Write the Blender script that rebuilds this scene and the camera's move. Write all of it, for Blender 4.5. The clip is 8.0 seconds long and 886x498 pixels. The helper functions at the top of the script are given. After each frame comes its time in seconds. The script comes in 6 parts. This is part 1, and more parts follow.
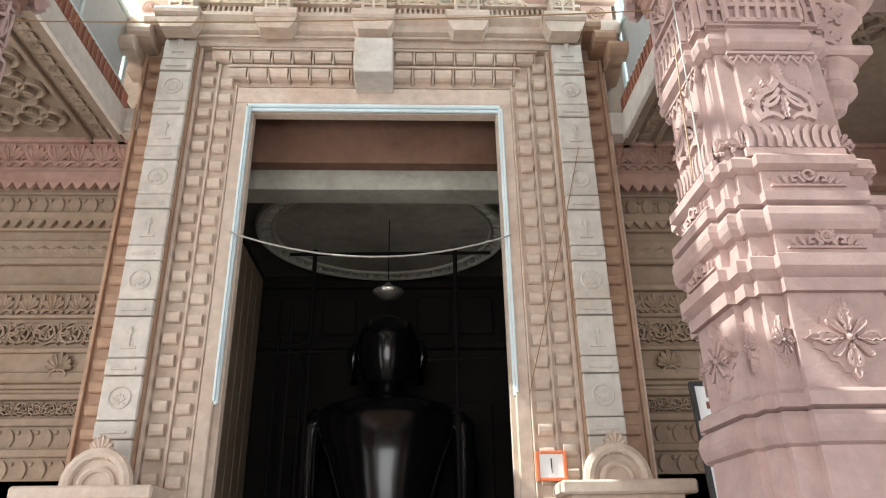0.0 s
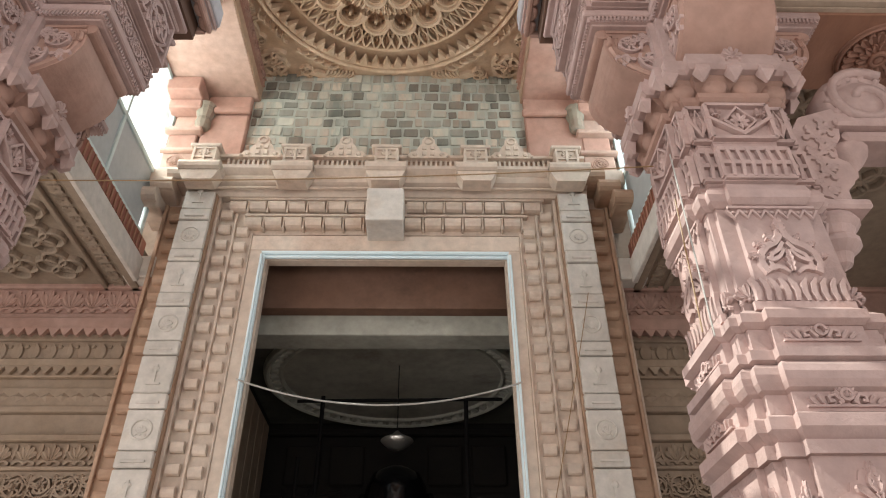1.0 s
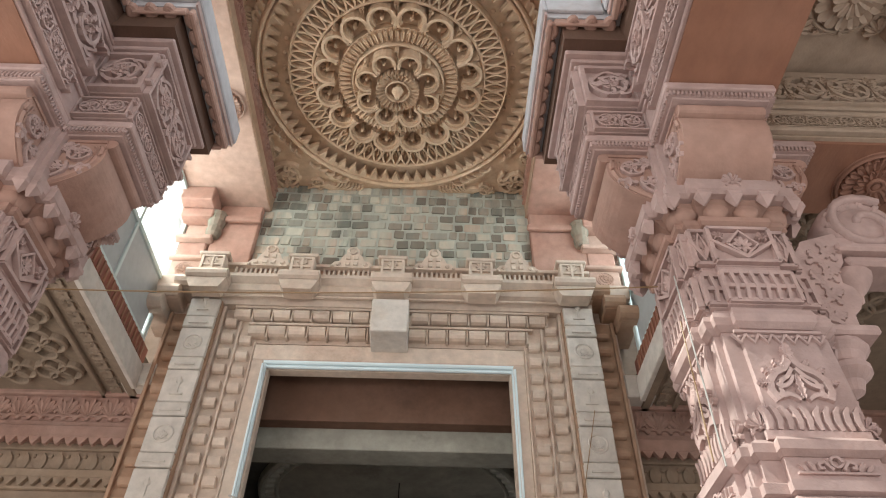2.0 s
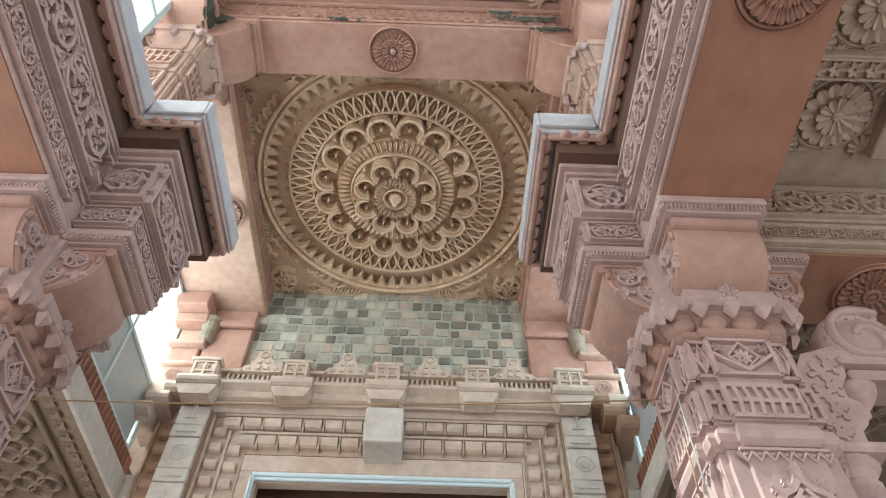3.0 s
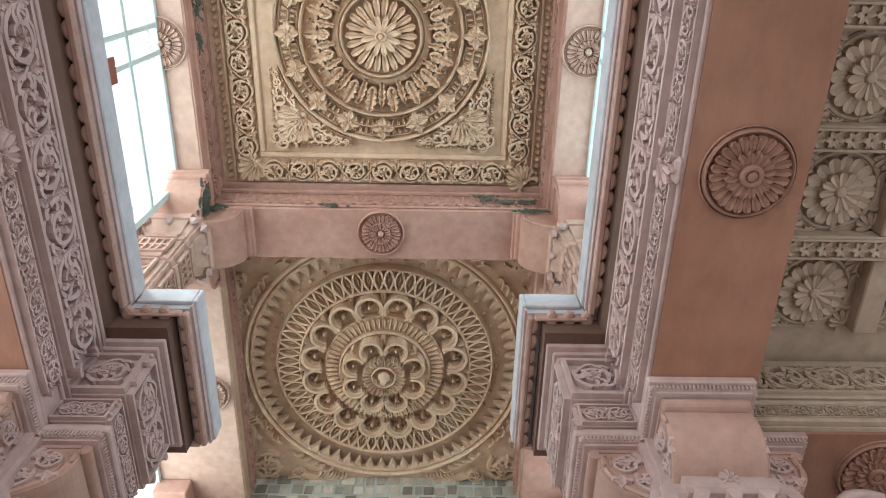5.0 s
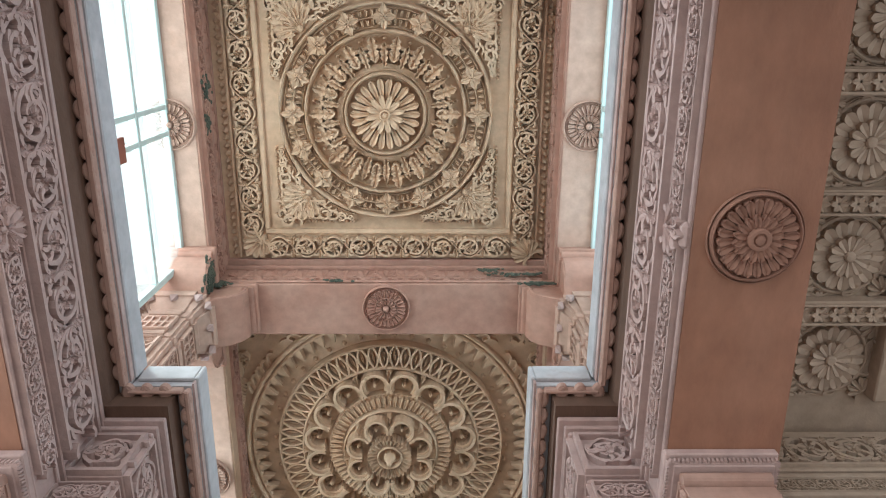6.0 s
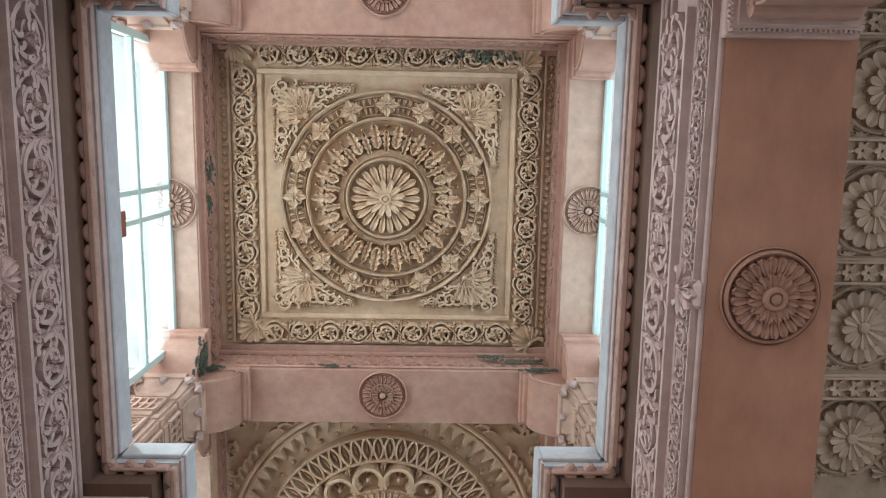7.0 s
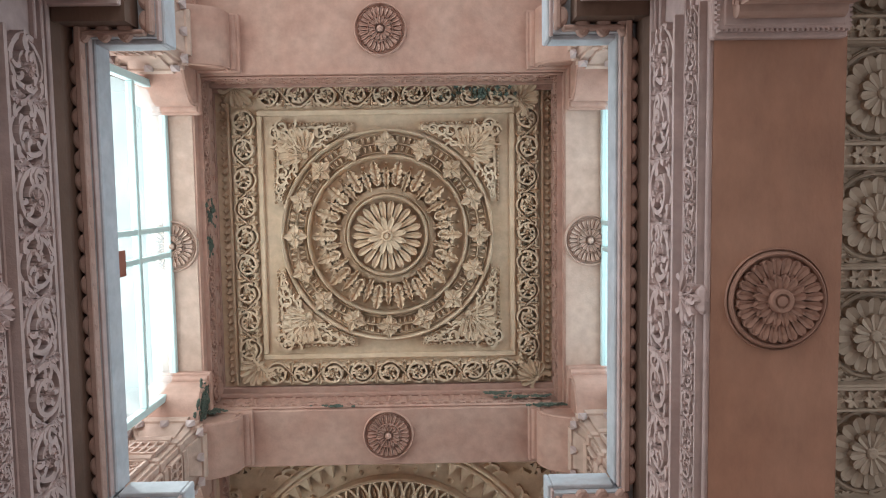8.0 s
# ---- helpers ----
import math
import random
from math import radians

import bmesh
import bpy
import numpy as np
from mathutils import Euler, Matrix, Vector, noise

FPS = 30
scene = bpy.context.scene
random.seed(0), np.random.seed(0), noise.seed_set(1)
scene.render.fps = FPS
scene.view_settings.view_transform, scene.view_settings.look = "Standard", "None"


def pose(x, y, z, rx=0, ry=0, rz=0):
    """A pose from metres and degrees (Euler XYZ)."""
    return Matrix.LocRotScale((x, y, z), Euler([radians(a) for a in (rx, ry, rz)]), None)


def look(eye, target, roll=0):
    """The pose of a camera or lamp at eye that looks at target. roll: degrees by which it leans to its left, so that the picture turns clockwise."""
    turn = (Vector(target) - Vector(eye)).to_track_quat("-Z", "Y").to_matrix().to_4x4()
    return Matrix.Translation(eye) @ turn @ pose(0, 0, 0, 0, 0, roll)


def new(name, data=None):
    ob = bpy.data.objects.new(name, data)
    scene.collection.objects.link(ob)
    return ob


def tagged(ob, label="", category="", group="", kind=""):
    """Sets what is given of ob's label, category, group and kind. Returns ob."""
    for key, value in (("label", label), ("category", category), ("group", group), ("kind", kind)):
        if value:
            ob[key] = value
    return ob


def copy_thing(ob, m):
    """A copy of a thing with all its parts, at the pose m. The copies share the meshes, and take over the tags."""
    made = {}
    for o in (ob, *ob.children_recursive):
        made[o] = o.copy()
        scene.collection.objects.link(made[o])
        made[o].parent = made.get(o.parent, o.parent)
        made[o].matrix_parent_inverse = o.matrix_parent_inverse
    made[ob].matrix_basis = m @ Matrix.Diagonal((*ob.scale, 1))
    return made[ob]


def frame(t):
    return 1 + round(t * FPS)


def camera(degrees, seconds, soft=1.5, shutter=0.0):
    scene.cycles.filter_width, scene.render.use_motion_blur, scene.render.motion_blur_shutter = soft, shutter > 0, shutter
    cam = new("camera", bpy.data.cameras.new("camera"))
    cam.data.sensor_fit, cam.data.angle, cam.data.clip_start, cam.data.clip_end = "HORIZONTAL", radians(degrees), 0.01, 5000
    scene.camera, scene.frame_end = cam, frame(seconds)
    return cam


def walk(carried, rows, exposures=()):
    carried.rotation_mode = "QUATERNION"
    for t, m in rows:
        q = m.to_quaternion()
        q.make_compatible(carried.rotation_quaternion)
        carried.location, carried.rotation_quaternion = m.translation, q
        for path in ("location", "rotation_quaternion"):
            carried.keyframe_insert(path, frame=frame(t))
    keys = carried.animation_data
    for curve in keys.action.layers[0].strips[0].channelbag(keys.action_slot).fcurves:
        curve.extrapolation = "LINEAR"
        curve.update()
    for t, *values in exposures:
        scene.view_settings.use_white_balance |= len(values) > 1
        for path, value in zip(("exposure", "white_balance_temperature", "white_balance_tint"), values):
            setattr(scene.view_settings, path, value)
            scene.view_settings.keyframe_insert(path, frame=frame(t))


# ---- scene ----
cam = camera(64.6, 8.0, soft=1.1)
PATH = [
    (0, (-0.043, 0.114, 1.465), (0.033, 1.943, 2.271), -0.9),
    (0.5, (-0.033, 0.11, 1.497), (0.02, 1.871, 2.443), -0.6),
    (1, (-0.008, 0.112, 1.534), (0.03, 1.746, 2.687), -0.5),
    (1.5, (-0.005, 0.095, 1.554), (0.017, 1.632, 2.834), 0.9),
    (2.8, (0.002, 0.082, 1.599), (0.016, 1.343, 3.151), 1.1),
    (3, (-0.009, 0.073, 1.607), (0.012, 1.291, 3.193), 1.1),
    (3.5, (-0.013, 0.052, 1.621), (-0.003, 1.135, 3.302), 0.8),
    (4, (-0.008, 0.018, 1.63), (0.002, 1.002, 3.371), 0.6),
    (4.5, (-0.01, -0.007, 1.639), (0.026, 0.886, 3.428), -0.8),
    (4.7, (-0.001, -0.016, 1.645), (0.036, 0.842, 3.451), -1.2),
    (5.8, (0.006, 0.011, 1.665), (0.053, 0.661, 3.556), -3.3),
    (6, (-0.002, 0.044, 1.672), (0.022, 0.642, 3.58), -2.1),
    (6.5, (-0.034, 0.171, 1.682), (-0.014, 0.599, 3.636), -2.3),
    (7, (-0.078, 0.307, 1.695), (-0.034, 0.607, 3.671), -7.4),
    (7.5, (-0.061, 0.442, 1.707), (-0.024, 0.654, 3.696), -9.4),
    (8, (-0.032, 0.512, 1.715), (-0.006, 0.66, 3.709), -10.8),
]
EXPOSURES = [(0, 1.17, 6200, 8), (0.5, 0.98, 6150, 8), (1.0, 0.83, 6500, 11), (1.5, 0.78, 6550, 11), (3.0, 0.92, 6000, 5), (4.0, 1.0, 5950, 4), (4.7, 0.98, 5900, 4), (6.0, 0.83, 5850, 3), (8.0, 0.68, 5750, 2)]
walk(cam, [(t, look(eye, target, roll)) for t, eye, target, roll in PATH], EXPOSURES)

# ---- light ----
world = bpy.data.worlds.new("sky")
scene.world = world
world.use_nodes = True
wn = world.node_tree.nodes
sky = wn.new("ShaderNodeTexSky")
sky.sky_type = 'NISHITA'
sky.sun_disc = False
sky.sun_elevation = radians(49.8)
sky.sun_rotation = radians(-99.6)
wn["Background"].inputs["Strength"].default_value = 0.06
world.node_tree.links.new(sky.outputs[0], wn["Background"].inputs["Color"])

sun_data = bpy.data.lights.new("sun", 'SUN')
sun_data.energy = 5.0
sun_data.angle = radians(0.5)
sun_data.color = (1.0, 0.95, 0.87)
sun = new("sun", sun_data)
sun.matrix_world = look((-8.78, 0.9, 14.9), (1.22, 2.6, 2.9))


def opening_lamp(name, eye, target, w, h, power, color=(1, 1, 1)):
    """Daylight entering by one opening of the place."""
    d = bpy.data.lights.new(name, 'AREA')
    d.shape, d.size, d.size_y, d.energy, d.color = 'RECTANGLE', w, h, power, color
    o = new(name, d)
    o.matrix_world = look(eye, target)
    return o


opening_lamp("hall_entrance_light", (-0.5, -6.8, 2.9), (-0.5, 0, 3.1), 8.0, 5.0, 322, (1.0, 0.97, 0.93))
opening_lamp("aisle_light_west", (-6.9, 0.5, 2.7), (0, 0.5, 2.9), 9.0, 4.6, 205, (1.0, 0.97, 0.94))
opening_lamp("aisle_light_east", (5.9, 0.5, 2.7), (-1, 0.5, 2.9), 9.0, 4.6, 95, (1.0, 0.97, 0.94))
for s, ax, pw, col in ((-1, -0.5, 0.92, (1.0, 0.99, 0.96)), (1, -0.5, 0.68, (0.90, 0.97, 1.0))):
    opening_lamp("clerestory_light", (ax + s * 2.45, 0.9, 7.5), (ax, 0.9, 7.5), 2.9, 2.4, 62 * pw, col)
    opening_lamp("clerestory_light", (ax + s * 3.2, 5.2, 7.6), (ax, 5.2, 7.6), 3.2, 2.2, 92 * pw, col)
    opening_lamp("clerestory_light", (ax + s * 2.45, -4.2, 7.5), (ax, -4.2, 7.5), 5.2, 2.4, 60 * pw, col)


# ---- materials ----
def nodes_of(name):
    m = bpy.data.materials.new(name)
    m.use_nodes = True
    return m, m.node_tree.nodes, m.node_tree.links, m.node_tree.nodes["Principled BSDF"]


def stone(name, a, b, stain, rough=0.8, grain=60.0, cloud=1.6, bump=0.25, stain_at=0.58, stain_mix=0.75, tint=0.06, streak=(1, 1, 1)):
    """Sandstone: two tones in soft clouds, fine grain, dark or pale stains, fine tool marks."""
    m, n, l, p = nodes_of(name)
    co = n.new("ShaderNodeTexCoord")
    geo = n.new("ShaderNodeNewGeometry")

    def nz(scale, detail=4.0, rg=0.55):
        t = n.new("ShaderNodeTexNoise")
        t.inputs["Scale"].default_value, t.inputs["Detail"].default_value, t.inputs["Roughness"].default_value = scale, detail, rg
        l.new(run.outputs["Vector"], t.inputs["Vector"])
        return t

    run = n.new("ShaderNodeMapping")
    run.inputs["Scale"].default_value = streak
    l.new(geo.outputs["Position"], run.inputs["Vector"])
    big, fine, blot, mid = nz(cloud), nz(grain, 3.0), nz(cloud * 0.7, 6.0, 0.7), nz(9.0, 4.0, 0.6)
    mix = n.new("ShaderNodeMix")
    mix.data_type = 'RGBA'
    mix.inputs["A"].default_value, mix.inputs["B"].default_value = (*a, 1), (*b, 1)
    r0 = n.new("ShaderNodeValToRGB")
    r0.color_ramp.elements[0].position, r0.color_ramp.elements[1].position = 0.36, 0.66
    l.new(big.outputs["Fac"], r0.inputs["Fac"])
    l.new(r0.outputs["Color"], mix.inputs["Factor"])
    r1 = n.new("ShaderNodeValToRGB")
    r1.color_ramp.elements[0].position, r1.color_ramp.elements[1].position = stain_at, stain_at + 0.16
    l.new(blot.outputs["Fac"], r1.inputs["Fac"])
    k = n.new("ShaderNodeMath")
    k.operation = 'MULTIPLY'
    k.inputs[1].default_value = stain_mix
    l.new(r1.outputs["Color"], k.inputs[0])
    mix2 = n.new("ShaderNodeMix")
    mix2.data_type = 'RGBA'
    mix2.inputs["B"].default_value = (*stain, 1)
    l.new(k.outputs[0], mix2.inputs["Factor"])
    l.new(mix.outputs["Result"], mix2.inputs["A"])
    hsv = n.new("ShaderNodeHueSaturation")
    oi = n.new("ShaderNodeObjectInfo")
    add = n.new("ShaderNodeMath")
    add.operation = 'MULTIPLY_ADD'
    add.inputs[1].default_value, add.inputs[2].default_value = tint * 2, 1.0 - tint
    l.new(oi.outputs["Random"], add.inputs[0])
    grainy = n.new("ShaderNodeMath")
    grainy.operation = 'MULTIPLY_ADD'
    grainy.inputs[1].default_value, grainy.inputs[2].default_value = 0.62, 0.69
    l.new(mid.outputs["Fac"], grainy.inputs[0])
    val = n.new("ShaderNodeMath")
    val.operation = 'MULTIPLY'
    l.new(add.outputs[0], val.inputs[0])
    l.new(grainy.outputs[0], val.inputs[1])
    l.new(val.outputs[0], hsv.inputs["Value"])
    l.new(mix2.outputs["Result"], hsv.inputs["Color"])
    l.new(hsv.outputs["Color"], p.inputs["Base Color"])
    p.inputs["Roughness"].default_value = rough
    p.inputs["Specular IOR Level"].default_value = 0.3
    bm_ = n.new("ShaderNodeBump")
    bm_.inputs["Strength"].default_value, bm_.inputs["Distance"].default_value = bump, 0.01
    s = n.new("ShaderNodeMath")
    s.operation = 'MULTIPLY_ADD'
    s.inputs[1].default_value = 1.5
    l.new(mid.outputs["Fac"], s.inputs[0])
    l.new(fine.outputs["Fac"], s.inputs[2])
    l.new(s.outputs[0], bm_.inputs["Height"])
    l.new(bm_.outputs["Normal"], p.inputs["Normal"])
    return m


def plain(name, color, rough=0.5, metal=0.0, noise_amount=0.12, scale=12.0, gloss=0.5):
    """Painted or metal surface with faint wear in tone and gloss."""
    m, n, l, p = nodes_of(name)
    geo = n.new("ShaderNodeNewGeometry")
    t = n.new("ShaderNodeTexNoise")
    t.inputs["Scale"].default_value, t.inputs["Detail"].default_value = scale, 5.0
    l.new(geo.outputs["Position"], t.inputs["Vector"])
    mix = n.new("ShaderNodeMix")
    mix.data_type = 'RGBA'
    mix.inputs["A"].default_value = (*color, 1)
    mix.inputs["B"].default_value = (*[c * (1 - 2 * noise_amount) for c in color], 1)
    l.new(t.outputs["Fac"], mix.inputs["Factor"])
    l.new(mix.outputs["Result"], p.inputs["Base Color"])
    p.inputs["Roughness"].default_value, p.inputs["Metallic"].default_value = rough, metal
    p.inputs["Specular IOR Level"].default_value = gloss
    return m


M_PINK = stone("pink_sandstone", (0.362, 0.217, 0.172), (0.396, 0.254, 0.208), (0.285, 0.138, 0.098))
M_MAUVE = stone("pale_pink_carved_sandstone", (0.422, 0.294, 0.266), (0.455, 0.334, 0.312), (0.335, 0.205, 0.172))
M_RED = stone("red_brown_sandstone", (0.290, 0.140, 0.090), (0.330, 0.170, 0.114), (0.205, 0.090, 0.057), rough=0.6, cloud=2.2, streak=(1, 0.5, 0.6))
M_ROSE = stone("rose_sandstone_beam", (0.398, 0.214, 0.162), (0.435, 0.255, 0.198), (0.150, 0.150, 0.112), stain_at=0.66, cloud=2.4)
M_TAN = stone("tan_carved_sandstone", (0.545, 0.370, 0.245), (0.595, 0.428, 0.302), (0.335, 0.195, 0.108))
M_BEIGE = stone("beige_portal_stone", (0.570, 0.445, 0.360), (0.610, 0.505, 0.420), (0.430, 0.290, 0.215))
M_BROWN = stone("brown_portal_stone", (0.390, 0.245, 0.165), (0.425, 0.285, 0.200), (0.270, 0.155, 0.100))
M_PALE = stone("pale_pilaster_stone", (0.560, 0.505, 0.450), (0.600, 0.550, 0.500), (0.470, 0.370, 0.290))
M_WHITE = stone("whitewashed_stone_edge", (0.440, 0.415, 0.430), (0.475, 0.455, 0.470), (0.340, 0.265, 0.245), bump=0.12)
M_CREAM = stone("cream_pink_soffit_stone", (0.450, 0.290, 0.226), (0.485, 0.326, 0.262), (0.350, 0.195, 0.138))
# brown stone; the shade under the cornice is mixed into its colour
M_COVE_SHADE = stone("brown_cove_stone_shade_dark", (0.115, 0.064, 0.044), (0.142, 0.080, 0.057), (0.062, 0.038, 0.028), cloud=3.0, streak=(1, 0.4, 0.5))
M_AISLE = stone("grey_tan_aisle_stone", (0.400, 0.308, 0.236), (0.450, 0.355, 0.280), (0.210, 0.160, 0.110))
M_BLOCKS = stone("weathered_wall_block", (0.365, 0.345, 0.285), (0.390, 0.285, 0.215), (0.175, 0.198, 0.172), stain_at=0.52, tint=0.55, cloud=4.0, streak=(1, 1, 0.3))
M_MORTAR = stone("grey_green_mortar", (0.445, 0.432, 0.370), (0.400, 0.398, 0.345), (0.260, 0.235, 0.185), streak=(1, 1, 0.3))
# grey lowered to carry the shrine ceiling's shade; the roof slabs share it
M_GREYPLASTER = stone("grey_plaster_shade_dark", (0.115, 0.110, 0.094), (0.085, 0.082, 0.070), (0.045, 0.040, 0.034))
# near-black: the gloom inside the shrine is put into the stone colour
M_SANCTUM = stone("sanctum_shade_stone", (0.008, 0.006, 0.005), (0.012, 0.009, 0.007), (0.004, 0.003, 0.003))
M_TERRA = stone("terracotta_rosette_stone", (0.310, 0.165, 0.118), (0.350, 0.195, 0.145), (0.230, 0.110, 0.078))
M_WALL = stone("tan_shrine_wall_stone", (0.290, 0.210, 0.148), (0.320, 0.240, 0.178), (0.220, 0.142, 0.096))
M_EAVE = stone("brown_lattice_stone", (0.250, 0.190, 0.140), (0.290, 0.220, 0.165), (0.160, 0.120, 0.085))
M_PLASTER = stone("pale_grey_shrine_plaster", (0.400, 0.385, 0.330), (0.300, 0.288, 0.245), (0.150, 0.135, 0.110))
M_FLOOR = stone("pale_marble_floor", (0.440, 0.410, 0.370), (0.480, 0.450, 0.410), (0.360, 0.310, 0.270), rough=0.35, bump=0.03)
M_BLACK = plain("polished_black_stone", (0.004, 0.004, 0.005), 0.17, gloss=0.5)
M_ALU = plain("pale_green_painted_frame", (0.62, 0.72, 0.70), 0.4)
M_TUBE = plain("pale_blue_light_strip", (0.72, 0.84, 0.88), 0.35, noise_amount=0.05)
M_LINTEL = stone("red_brown_inner_lintel", (0.135, 0.072, 0.047), (0.160, 0.090, 0.062), (0.085, 0.048, 0.034))
M_IRON = plain("dark_iron_pole", (0.006, 0.005, 0.005), 0.75, gloss=0.15)
M_STEEL = plain("bright_steel", (0.62, 0.60, 0.56), 0.3, 0.85)
M_WIRE = plain("yellow_orange_wire", (0.30, 0.18, 0.08), 0.5)
M_ROPE = plain("grey_cable", (0.42, 0.40, 0.37), 0.6)
M_DARKWIRE = plain("dark_cable", (0.10, 0.08, 0.07), 0.6)
M_REDPAINT = plain("red_painted_trim", (0.27, 0.085, 0.055), 0.6)
M_ORANGE = plain("orange_clock_rim", (0.75, 0.20, 0.08), 0.4)
M_PAPER = plain("white_dial", (0.85, 0.86, 0.86), 0.5, noise_amount=0.02)
M_INK = plain("black_print", (0.03, 0.03, 0.03), 0.6)
M_MOSS = stone("green_moss_stain", (0.087, 0.100, 0.078), (0.107, 0.116, 0.090), (0.048, 0.052, 0.044))
M_VERD = stone("green_stained_rose_stone", (0.210, 0.205, 0.155), (0.300, 0.210, 0.160), (0.110, 0.135, 0.112), stain_at=0.50, cloud=5.0, streak=(1, 1, 0.4))
M_GLASS, ng, lg, pg = nodes_of("frosted_window_glass")
tl, tp, mx = ng.new("ShaderNodeBsdfTranslucent"), ng.new("ShaderNodeBsdfTransparent"), ng.new("ShaderNodeMixShader")
tl.inputs["Color"].default_value = (0.94, 0.98, 0.97, 1)
tp.inputs["Color"].default_value = (0.93, 0.98, 0.98, 1)
gl = ng.new("ShaderNodeTexNoise")
gl.inputs["Scale"].default_value = 2.5
gr = ng.new("ShaderNodeMath")
gr.operation = 'MULTIPLY_ADD'
gr.inputs[1].default_value, gr.inputs[2].default_value = 0.1, 0.85
lg.new(gl.outputs["Fac"], gr.inputs[0])
lg.new(gr.outputs[0], mx.inputs["Fac"])
lg.new(tl.outputs[0], mx.inputs[1])
lg.new(tp.outputs[0], mx.inputs[2])
lg.new(mx.outputs[0], ng["Material Output"].inputs["Surface"])


# ---- builders ----
def thing(name, label, category, group="", kind="", at=(0, 0, 0)):
    e = new(name)
    e.location = at
    return tagged(e, label, category, group, kind)


def to_mesh(bm, material, name, smooth=False):
    bmesh.ops.recalc_face_normals(bm, faces=bm.faces)
    me = bpy.data.meshes.new(name)
    bm.to_mesh(me)
    bm.free()
    me.materials.append(material)
    if smooth:
        for poly in me.polygons:
            poly.use_smooth = True
    return me


def part(name, bm, material, parent=None, label="", m=None, smooth=False):
    """Links a bmesh, or a mesh that exists, as one object under a thing or part, at the world pose m."""
    me = to_mesh(bm, material, name, smooth) if isinstance(bm, bmesh.types.BMesh) else bm
    o = new(name, me)
    if parent is not None:
        o.parent = parent
        up, chain = parent, Matrix.Identity(4)
        while up is not None:
            chain = up.matrix_basis.copy() @ chain
            up = up.parent
        o.matrix_parent_inverse = chain.inverted()
    if m is not None:
        o.matrix_basis = m
    if label:
        o["label"] = label
    return o


def box(bm, x0, x1, y0, y1, z0, z1, bevel=0.0):
    v = bmesh.ops.create_cube(bm, size=1.0)["verts"]
    for w in v:
        w.co = Vector(((x0 + x1) / 2 + w.co.x * (x1 - x0), (y0 + y1) / 2 + w.co.y * (y1 - y0), (z0 + z1) / 2 + w.co.z * (z1 - z0)))
    if bevel:
        e = {k for w in v for k in w.link_edges}
        bmesh.ops.bevel(bm, geom=list(e), offset=bevel, segments=1, affect='EDGES')
    return bm


def cuboid(x0, x1, y0, y1, z0, z1, bevel=0.0):
    return box(bmesh.new(), min(x0, x1), max(x0, x1), min(y0, y1), max(y0, y1), z0, z1, bevel)


def loft(bm, rings, cap=True):
    """Joins rings of equal length by quads; caps both ends."""
    vs = [[bm.verts.new(c) for c in r] for r in rings]
    for a, b in zip(vs, vs[1:]):
        for i in range(len(a)):
            bm.faces.new((a[i], a[i - 1], b[i - 1], b[i]))
    if cap:
        bm.faces.new(vs[0])
        bm.faces.new(vs[-1])
    return bm


def prism(bm, outline, axis, a, b):
    """An outline of (u, w) pulled along an axis: x gives (y, z), y gives (x, z), z gives (x, y)."""
    def put(u, w, t):
        return {"x": (t, u, w), "y": (u, t, w), "z": (u, w, t)}[axis]
    return loft(bm, [[put(u, w, t) for u, w in outline] for t in (a, b)])


def tube(bm, pts, r, n=6):
    """A round bar along points; r is one radius or one for each point."""
    pts = [Vector(p) for p in pts]
    rings = []
    for i, p in enumerate(pts):
        d = (pts[min(i + 1, len(pts) - 1)] - pts[max(i - 1, 0)]).normalized()
        side = d.cross(Vector((0, 0, 1)))
        if side.length < 1e-3:
            side = d.cross(Vector((1, 0, 0)))
        side.normalize()
        up = side.cross(d)
        rr = r[i] if isinstance(r, (list, tuple)) else r
        rings.append([p + rr * (math.cos(k * math.tau / n) * side + math.sin(k * math.tau / n) * up) for k in range(n)])
    return loft(bm, rings)


def lathe(bm, prof, n=48):
    """Turns (radius, height) pairs about z."""
    rings = [[(r * math.cos(k * math.tau / n), r * math.sin(k * math.tau / n), h) for k in range(n)] for r, h in prof]
    vs = [[bm.verts.new(c) for c in r] for r in rings]
    for a, b in zip(vs, vs[1:]):
        for i in range(n):
            bm.faces.new((a[i], a[i - 1], b[i - 1], b[i]))
    return bm


def on(origin, u, out):
    """The pose that lays a relief drawn in (along, across, out) on a face."""
    u, out = Vector(u).normalized(), Vector(out).normalized()
    v = out.cross(u)
    return Matrix.Translation(origin) @ Matrix((u, v, out)).transposed().to_4x4()


def ratha(h, k=0.0):
    """A square pillar plan of half width h with stepped corners."""
    a, b, c = h * 0.56, h * 0.80, h * 0.90
    d = h * 0.80
    q = [(h, -a), (h, a), (c, a), (c, b), (b, b), (b, c), (a, c), (a, h)]
    out = []
    for i in range(4):
        ca, sa = [(1, 0), (0, 1), (-1, 0), (0, -1)][i]
        out += [(x * ca - y * sa, x * sa + y * ca) for x, y in q[1:]]
    return out


def stack(bm, prof, x=0.0, y=0.0):
    """A stepped pillar piece through (half width, height) pairs."""
    return loft(bm, [[(x + u, y + v, z) for u, v in ratha(h)] for h, z in prof])


